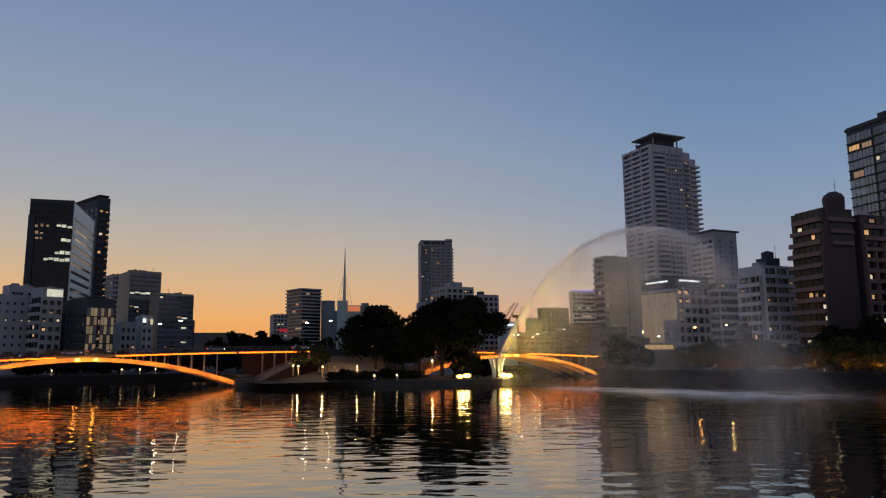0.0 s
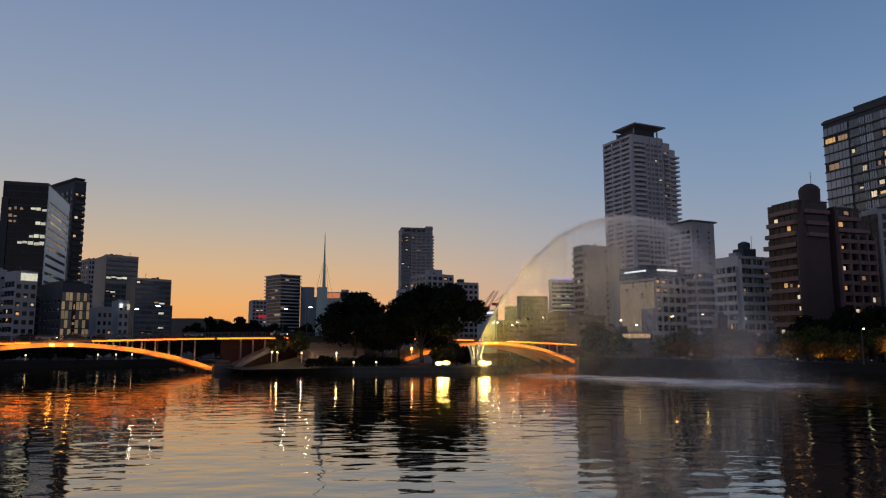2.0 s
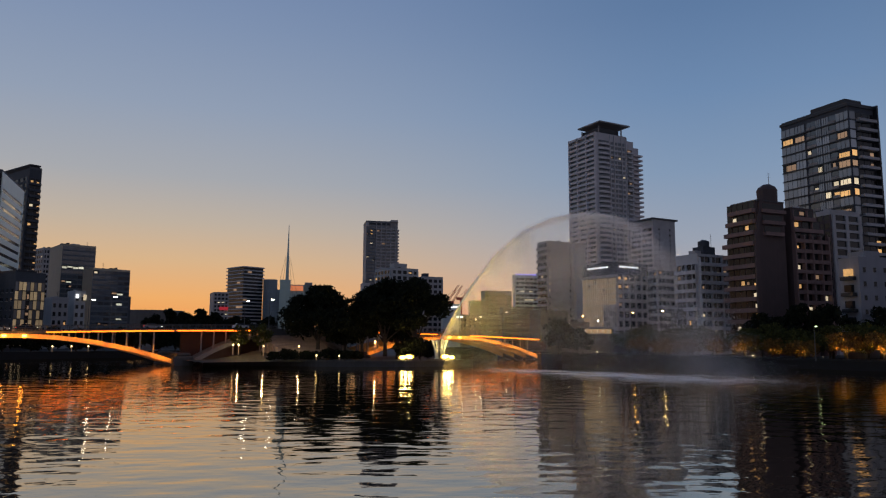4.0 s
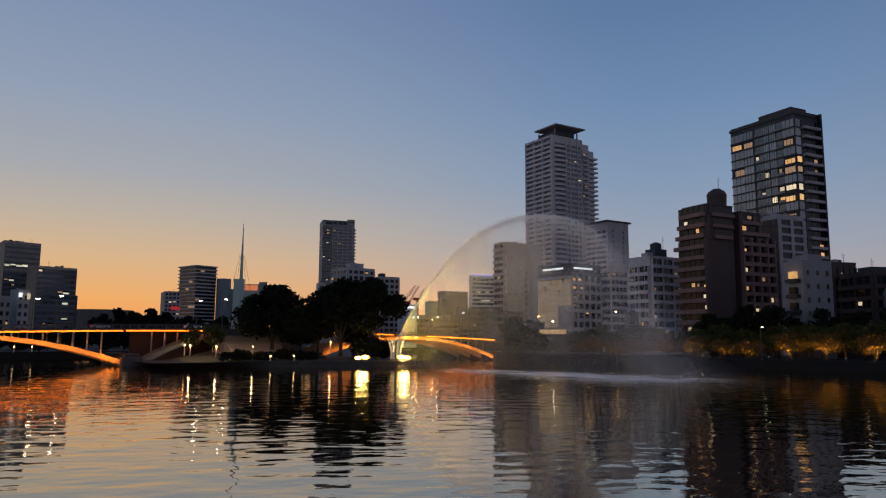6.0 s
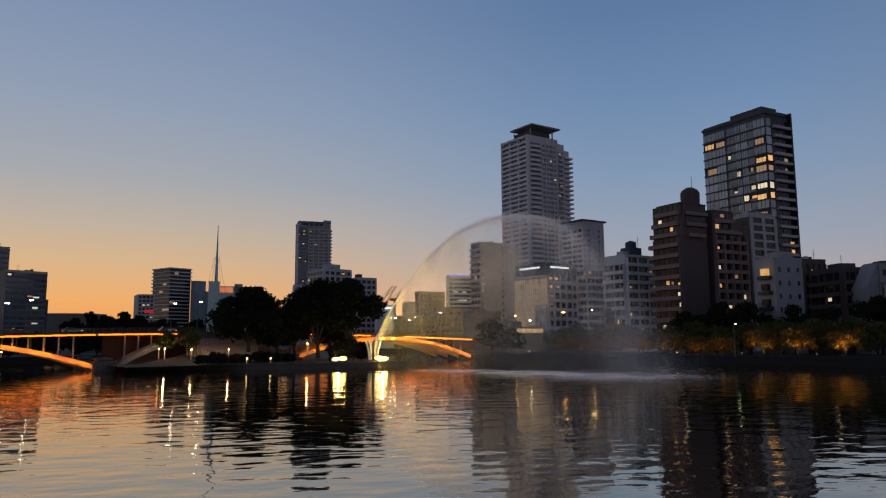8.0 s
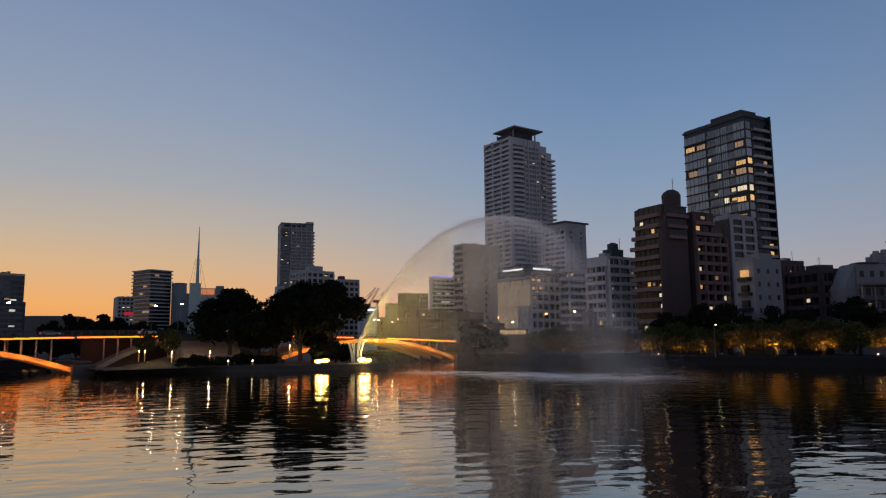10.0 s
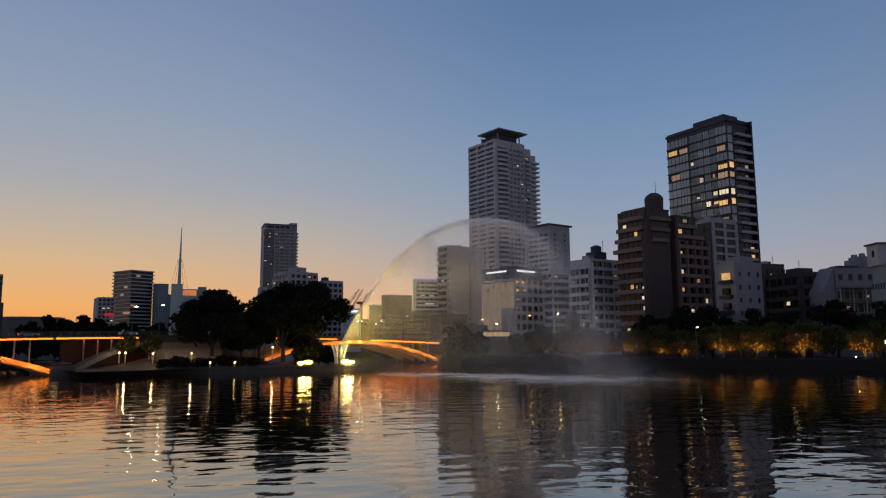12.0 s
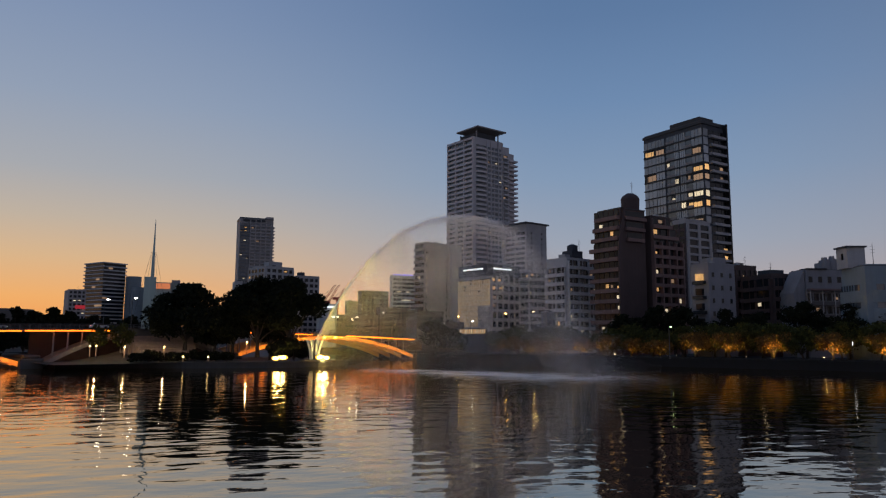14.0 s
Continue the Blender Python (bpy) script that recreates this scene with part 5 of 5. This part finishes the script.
BANK = ((57, 231), (79, 196), (97, 171), (126, 138), (210, 40))


def bank(d, inland):
    """A point d metres along the north bank from the bridge, and so far inland."""
    for (x0, y0), (x1, y1) in zip(BANK, BANK[1:]):
        n = math.dist((x0, y0), (x1, y1))
        if d <= n:
            ux, uy = (x1 - x0) / n, (y1 - y0) / n
            return x0 + ux * d - uy * inland, y0 + uy * d + ux * inland
        d -= n
    return BANK[-1]


# metres along the bank of each uplit tree, its height and the strength of its lamp
UPLIT = ((26, 5.5, 0.2), (35, 5.0, 0.45), (43.5, 5.0, 0.45), (52, 5.6, 0.8), (60, 6.0, 0.8), (69, 5.2, 0.3), (76.3, 4.6, 0.6), (85.8, 6.8, 1.5), (94, 6.8, 1.6), (104.3, 6.6, 1.8), (117.3, 6.6, 1.6), (128, 6.4, 1.5), (139, 6.4, 1.3))
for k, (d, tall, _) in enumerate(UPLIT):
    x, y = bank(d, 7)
    tree("tree", "low spreading bank tree with amber uplit leaves", x, y, GROUND, tall, 3.9, LEAFUPLIT, 100 + k, 2600, 0.3, 0.22, 0.2)
for k in range(17):
    d = 19 + 7.7 * k + rng.uniform(-1.2, 1.2)
    x, y = bank(d, 11 + rng.uniform(-0.8, 1.2))
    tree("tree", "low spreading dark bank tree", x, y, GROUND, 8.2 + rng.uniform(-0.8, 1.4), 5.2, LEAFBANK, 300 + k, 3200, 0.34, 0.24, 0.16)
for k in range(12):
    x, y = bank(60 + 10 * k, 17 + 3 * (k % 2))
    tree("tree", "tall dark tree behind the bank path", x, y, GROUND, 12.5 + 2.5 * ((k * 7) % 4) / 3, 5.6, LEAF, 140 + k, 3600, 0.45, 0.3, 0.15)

for d, tall, power in UPLIT:
    x, y = bank(d, 3.4)
    up = thing("uplight", (x, y, GROUND), 0, "small amber ground uplight under a tree", "uplight", "uplights on the bank")
    bm = bmesh.new()
    bmesh.ops.create_cone(bm, cap_ends=True, segments=10, radius1=0.16, radius2=0.2, depth=0.25, matrix=Matrix.Translation((0, 0, 0.125)))
    part("housing", bm, DARKMETAL, up)
    piece("lens", LITDIM, up, (0, 0, 0.27), (0.2, 0.2, 0.04))
    tx, ty = bank(d, 6.6)
    spot_lamp("uplight_lamp", (x, y, GROUND + 0.4), (tx, ty, GROUND + 3.8), power * 1700, (1.0, 0.54, 0.11), 100, 0.9, 0.15)

# bank edge wall, hedge and path kerb
wall = thing("quay_wall", (0, 0, 0), 0, "stone river wall along the north bank, shade put into its colour", "quay", kind="structure")
for k in range(62):
    x0, y0 = bank(2.8 * k, 0.2)
    x1, y1 = bank(2.8 * (k + 1), 0.2)
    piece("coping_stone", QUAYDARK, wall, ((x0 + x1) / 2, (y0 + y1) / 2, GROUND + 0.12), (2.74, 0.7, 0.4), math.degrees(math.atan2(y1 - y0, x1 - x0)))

# ---- lamps ----
def street_lamp(x, y, z, tall, heads, mat, label, arm=0.9):
    lamp = thing("street_lamp", (x, y, z), BTURN, label, "street lamp")
    bm = bmesh.new()
    add_tube(bm, [(0, 0, 0), (0, 0, tall * 0.4), (0, 0, tall)], [0.14, 0.1, 0.07], 8)
    part("pole", bm, RAILGREY, lamp)
    for d in ((-1, 1) if heads == 2 else (1,)):
        bm = bmesh.new()
        add_tube(bm, [(0, 0, tall - 0.05), (d * arm * 0.5, 0, tall + 0.12), (d * arm, 0, tall + 0.1)], [0.05, 0.045, 0.04], 6)
        part("arm", bm, RAILGREY, lamp)
        bm = bmesh.new()
        bmesh.ops.create_uvsphere(bm, u_segments=12, v_segments=7, radius=0.24, matrix=Matrix.Translation((d * arm, 0, tall + 0.02)) @ Matrix.Diagonal((1.9, 0.9, 0.6, 1)))
        part("lantern", bm, mat, lamp, "glowing lantern", True)
    return lamp


for s, v, tall, heads in ((-67, 1.0, 6.9, 1), (-60, 18.5, 8.4, 1), (-28, 10, 7.6, 1), (-20.5, 12, 8.3, 1), (23, 17, 5.6, 1), (47, 17.5, 6.2, 2)):
    street_lamp(*on_bridge(s, v, deck(s) + 0.3), tall, heads, LAMPWHITE, "grey twin-headed street lamp on the bridge")
for x, y, z, mat in ((58.4, 228.7, 11.8, LAMPWHITE), (68.0, 228.1, 12.9, LAMPWHITE), (79.2, 226.5, 15.6, LAMPORANGE), (86.5, 219.6, 16.0, LAMPWARM),
                     (69.8, 252.5, 15.2, LAMPORANGE), (47.5, 286.1, 17.6, LAMPWHITE), (35.8, 277.7, 15.5, LAMPWHITE), (33.8, 278.0, 14.4, LAMPWARM)):
    street_lamp(x, y, GROUND - 0.1 if x > 50 else -0.2, z - GROUND if x > 50 else z, 1, mat, "street lamp on the north bank road")
street_lamp(98.6, 158.0, GROUND, 7.9, 1, GREENLAMP, "lamp with a greenish glow on the bank path")
front = thing("kiosk", (68.5, 227.5, GROUND), 0, "grey kiosk with a lit slatted top on the bank road", "kiosk")
piece("wall", LOWGREY, front, (0, 0.6, 4.1), (10.5, 0.8, 8.2))
for k in range(14):
    piece("slat", LIT if k % 3 else LITCOOL, front, (-4.2 + 0.64 * k, 0.1, 7.2), (0.3, 0.12, 1.4))
signboard = thing("lit_sign", (126.8, 130.5, GROUND), 45, "small white lit sign among the bank trees", "sign")
piece("post", DARKMETAL, signboard, (0, 0, 1.6), (0.15, 0.15, 3.2))
for k in range(4):
    piece("sign_bar", SIGNBRIGHT, signboard, (-0.9 + 0.6 * k, -0.1, 4.0 + 0.15 * (k % 2)), (0.45, 0.1, 0.6))
piece("board", DARKMETAL, signboard, (0, 0.02, 4.0), (2.8, 0.08, 1.2))


def path_lamp(x, y, z, tall=2.6):
    lamp = thing("path_lamp", (x, y, z), 0, "slim post lamp with a warm glowing column top", "lamp", "post lamps on the island")
    bm = bmesh.new()
    add_tube(bm, [(0, 0, 0), (0, 0, tall)], [0.07, 0.06], 8)
    part("post", bm, RAILGREY, lamp)
    piece("light_column", LITDIM, lamp, (0, -0.06, tall * 0.55), (0.14, 0.1, tall * 0.8))
    bm = bmesh.new()
    bmesh.ops.create_cone(bm, cap_ends=True, segments=12, radius1=0.2, radius2=0.1, depth=0.4, matrix=Matrix.Translation((0, 0, tall + 0.22)))
    part("lantern", bm, LAMPPATH, lamp)
    return lamp


for x, y, z in ((-29.8, 175.8, 2.0), (-21.2, 174.8, 2.0), (-3.0, 177.5, 3.2), (-36.8, 181.0, 2.2), (-38.0, 180.4, 2.2)):
    path_lamp(x, y, z)
for x, y, z in ((-28.3, 175.6, 1.4), (-27.0, 175.3, 1.4), (-11.5, 174.5, 1.4), (-17.0, 174.6, 1.4)):
    path_lamp(x, y, z, 1.0)
for k in range(8):
    x, y = bank(14 + 17 * k, 1.4)
    b = thing("bollard_light", (x, y, GROUND + 0.1), 0, "small white bollard light on the river wall", "bollard light", "bollard lights on the bank")
    piece("post", DARKMETAL, b, (0, 0, 0.3), (0.16, 0.16, 0.6))
    piece("lantern", LITCOOL if k % 3 else LAMPWARM, b, (0, 0, 0.66), (0.13, 0.13, 0.12))
for k in range(4):
    s = -8 + 2.4 * k
    pole = thing("flag_pole", on_bridge(s, -9.5, 3.0), 0, "thin grey flag pole on the island", "flag pole")
    bm = bmesh.new()
    add_tube(bm, [(0, 0, 0), (0, 0, 4.6)], [0.07, 0.04], 6)
    part("pole", bm, RAILGREY, pole)

# ---- mast and cranes ----
mast = thing("mast", (-36.2, 257.4, 2.0), 0, "tall tapered pale green steel mast with stay cables", "mast")
bm = bmesh.new()
add_tube(bm, [(-0.3, 0, 0), (-0.25, 0, 8), (-0.15, 0, 16), (0, 0, 26), (0.1, 0, 45.3)], [2.1, 1.45, 0.95, 0.6, 0.08], 14)
part("spire", bm, GREEN_WHITE, mast, smooth=True)
bm = bmesh.new()
pyl = [[bm.verts.new((x, y, z)) for x, y in ((-0.6 - w, -0.8), (-0.6 + w, -0.8), (-0.6 + w, 0.8), (-0.6 - w, 0.8))] for w, z in ((2.3, 0), (1.9, 14), (1.75, 25.4))]
for a, c in zip(pyl, pyl[1:]):
    for k in range(4):
        bm.faces.new((a[k], a[(k + 1) % 4], c[(k + 1) % 4], c[k]))
bm.faces.new(pyl[0][::-1]), bm.faces.new(pyl[-1])
part("pylon", bm, GREEN_WHITE, mast)
for dx in (-7, -4, 4, 7):
    bm = bmesh.new()
    add_tube(bm, [(dx, 0, 4), (dx * 0.1, 0, 34)], [0.05, 0.05], 4)
    part("stay_cable", bm, RAILGREY, mast)


def crane(x, y, z, tall, jib, lean):
    c = thing("tower_crane", (x, y, z), 0, "red and white luffing tower crane on a roof", "crane", "cranes on the skyline")
    bm = bmesh.new()
    add_box(bm, -1, -1, 0, 1, 1, tall)
    part("tower", bm, CRANERED, c)
    bm = bmesh.new()
    add_box(bm, -4, -1.2, tall, 2.5, 1.2, tall + 2.2)
    part("cab", bm, CRANERED, c)
    for off in (-0.6, 0.6):
        bm = bmesh.new()
        add_tube(bm, [(1.5 + off, 0, tall + 1.5), (1.5 + off + jib * math.cos(lean), 0, tall + 1.5 + jib * math.sin(lean))], [0.3, 0.2], 5)
        part("jib", bm, CRANERED, c)
    bm = bmesh.new()
    add_tube(bm, [(-3, 0, tall + 2), (1.5 + jib * math.cos(lean), 0, tall + 1.5 + jib * math.sin(lean))], [0.12, 0.12], 4)
    part("pendant", bm, RAILGREY, c)


crane(49.0, 600, 2, 34, 17, 0.98)
crane(53.5, 600, 2, 34, 16, 1.05)
crane(62.0, 600, 2, 37, 9, 1.1)
arena = round_tower("hall", "low domed hall far across the city", -205, 640, 26, 27, LOWGREY)

for k in range(11):
    tree("tree", "dark low tree on the south bank below the bridge", -124 + 5.2 * k + (k % 2), 214 + 3.6 * k, 2.0, 6.6 + (k * 5 % 3) * 0.6, 4.6, LEAF, 180 + k, 2200, 0.55, 0.25, 0.06)
for k, (x, y) in enumerate(((4.6, 179.6), (6.6, 180.6), (8.6, 182.0), (10.4, 184.5))):
    tree("shrub", "dark rounded shrub under the camphor trees", x, y, 1.3, 4.6 + (k * 3 % 4) * 0.5, 2.8, LEAF, 210 + k, 1600, 0.35, 0.12, 0.05)

for k in range(9):
    p = on_bridge(-29 + 2.7 * k, -17.0, 0)
    tree("shrub", "low dark clipped hedge shrub below the terrace", p[0], p[1], 1.35, 2.2 + 0.25 * (k * 3 % 4), 1.7, LEAF, 230 + k, 900, 0.25, 0.08, 0.05)

for x, y, z in ((-29.8, 175.2, 4.4), (-21.2, 174.2, 4.4), (-36.8, 180.4, 4.6), (-3.0, 176.9, 5.6)):
    point_lamp("path_lamp_light", (x, y, z), 260, (1.0, 0.68, 0.3), 0.15)


def car(s, v, paint, label):
    """A small saloon on the bridge roadway."""
    c = thing("car", on_bridge(s, v, deck(s) + 0.36), BTURN, label, "car", "cars on the bridge")
    bm = bmesh.new()
    add_box(bm, -2.1, -0.85, 0.3, 2.1, 0.85, 0.85)
    bmesh.ops.bevel(bm, geom=bm.edges[:], offset=0.12, segments=2, affect="EDGES")
    part("body", bm, paint, c)
    bm = bmesh.new()
    v8 = [bm.verts.new(p) for p in ((-1.5, -0.78, 0.85), (1.2, -0.78, 0.85), (1.2, 0.78, 0.85), (-1.5, 0.78, 0.85), (-1.0, -0.66, 1.42), (0.5, -0.66, 1.42), (0.5, 0.66, 1.42), (-1.0, 0.66, 1.42))]
    for f in ((4, 5, 6, 7), (0, 1, 5, 4), (1, 2, 6, 5), (2, 3, 7, 6), (3, 0, 4, 7)):
        bm.faces.new([v8[i] for i in f])
    part("cabin", bm, GLASS, c)
    for x in (-1.3, 1.3):
        for y in (-0.78, 0.78):
            bm = bmesh.new()
            bmesh.ops.create_cone(bm, cap_ends=True, segments=14, radius1=0.32, radius2=0.32, depth=0.2, matrix=Matrix.Translation((x, y, 0.32)) @ Matrix.Rotation(radians(90), 4, "X"))
            part("wheel", bm, DARKMETAL, c)
    for y in (-0.6, 0.6):
        piece("tail_lamp", CARRED, c, (-2.12, y, 0.68), (0.05, 0.3, 0.14))
        piece("headlamp", LAMPWHITE, c, (2.12, y, 0.62), (0.05, 0.3, 0.12))


car(-79.0, 3.2, DARKMETAL, "dark saloon car on the bridge roadway")
car(-84.5, 3.2, PALE, "pale saloon car on the bridge roadway")
car(-97.0, 6.4, DARKMETAL, "dark saloon car on the bridge roadway")
car(-31.0, 3.2, WHITEPAINT, "white saloon car at the end of the bridge")
car(-52.0, 6.4, PALE, "pale saloon car on the bridge roadway")

for x, y in ((-96.5, 214.8), (-91.8, 216.4), (-88.2, 219.2), (-113.0, 206.5)):
    path_lamp(x, y, GROUND, 1.6)
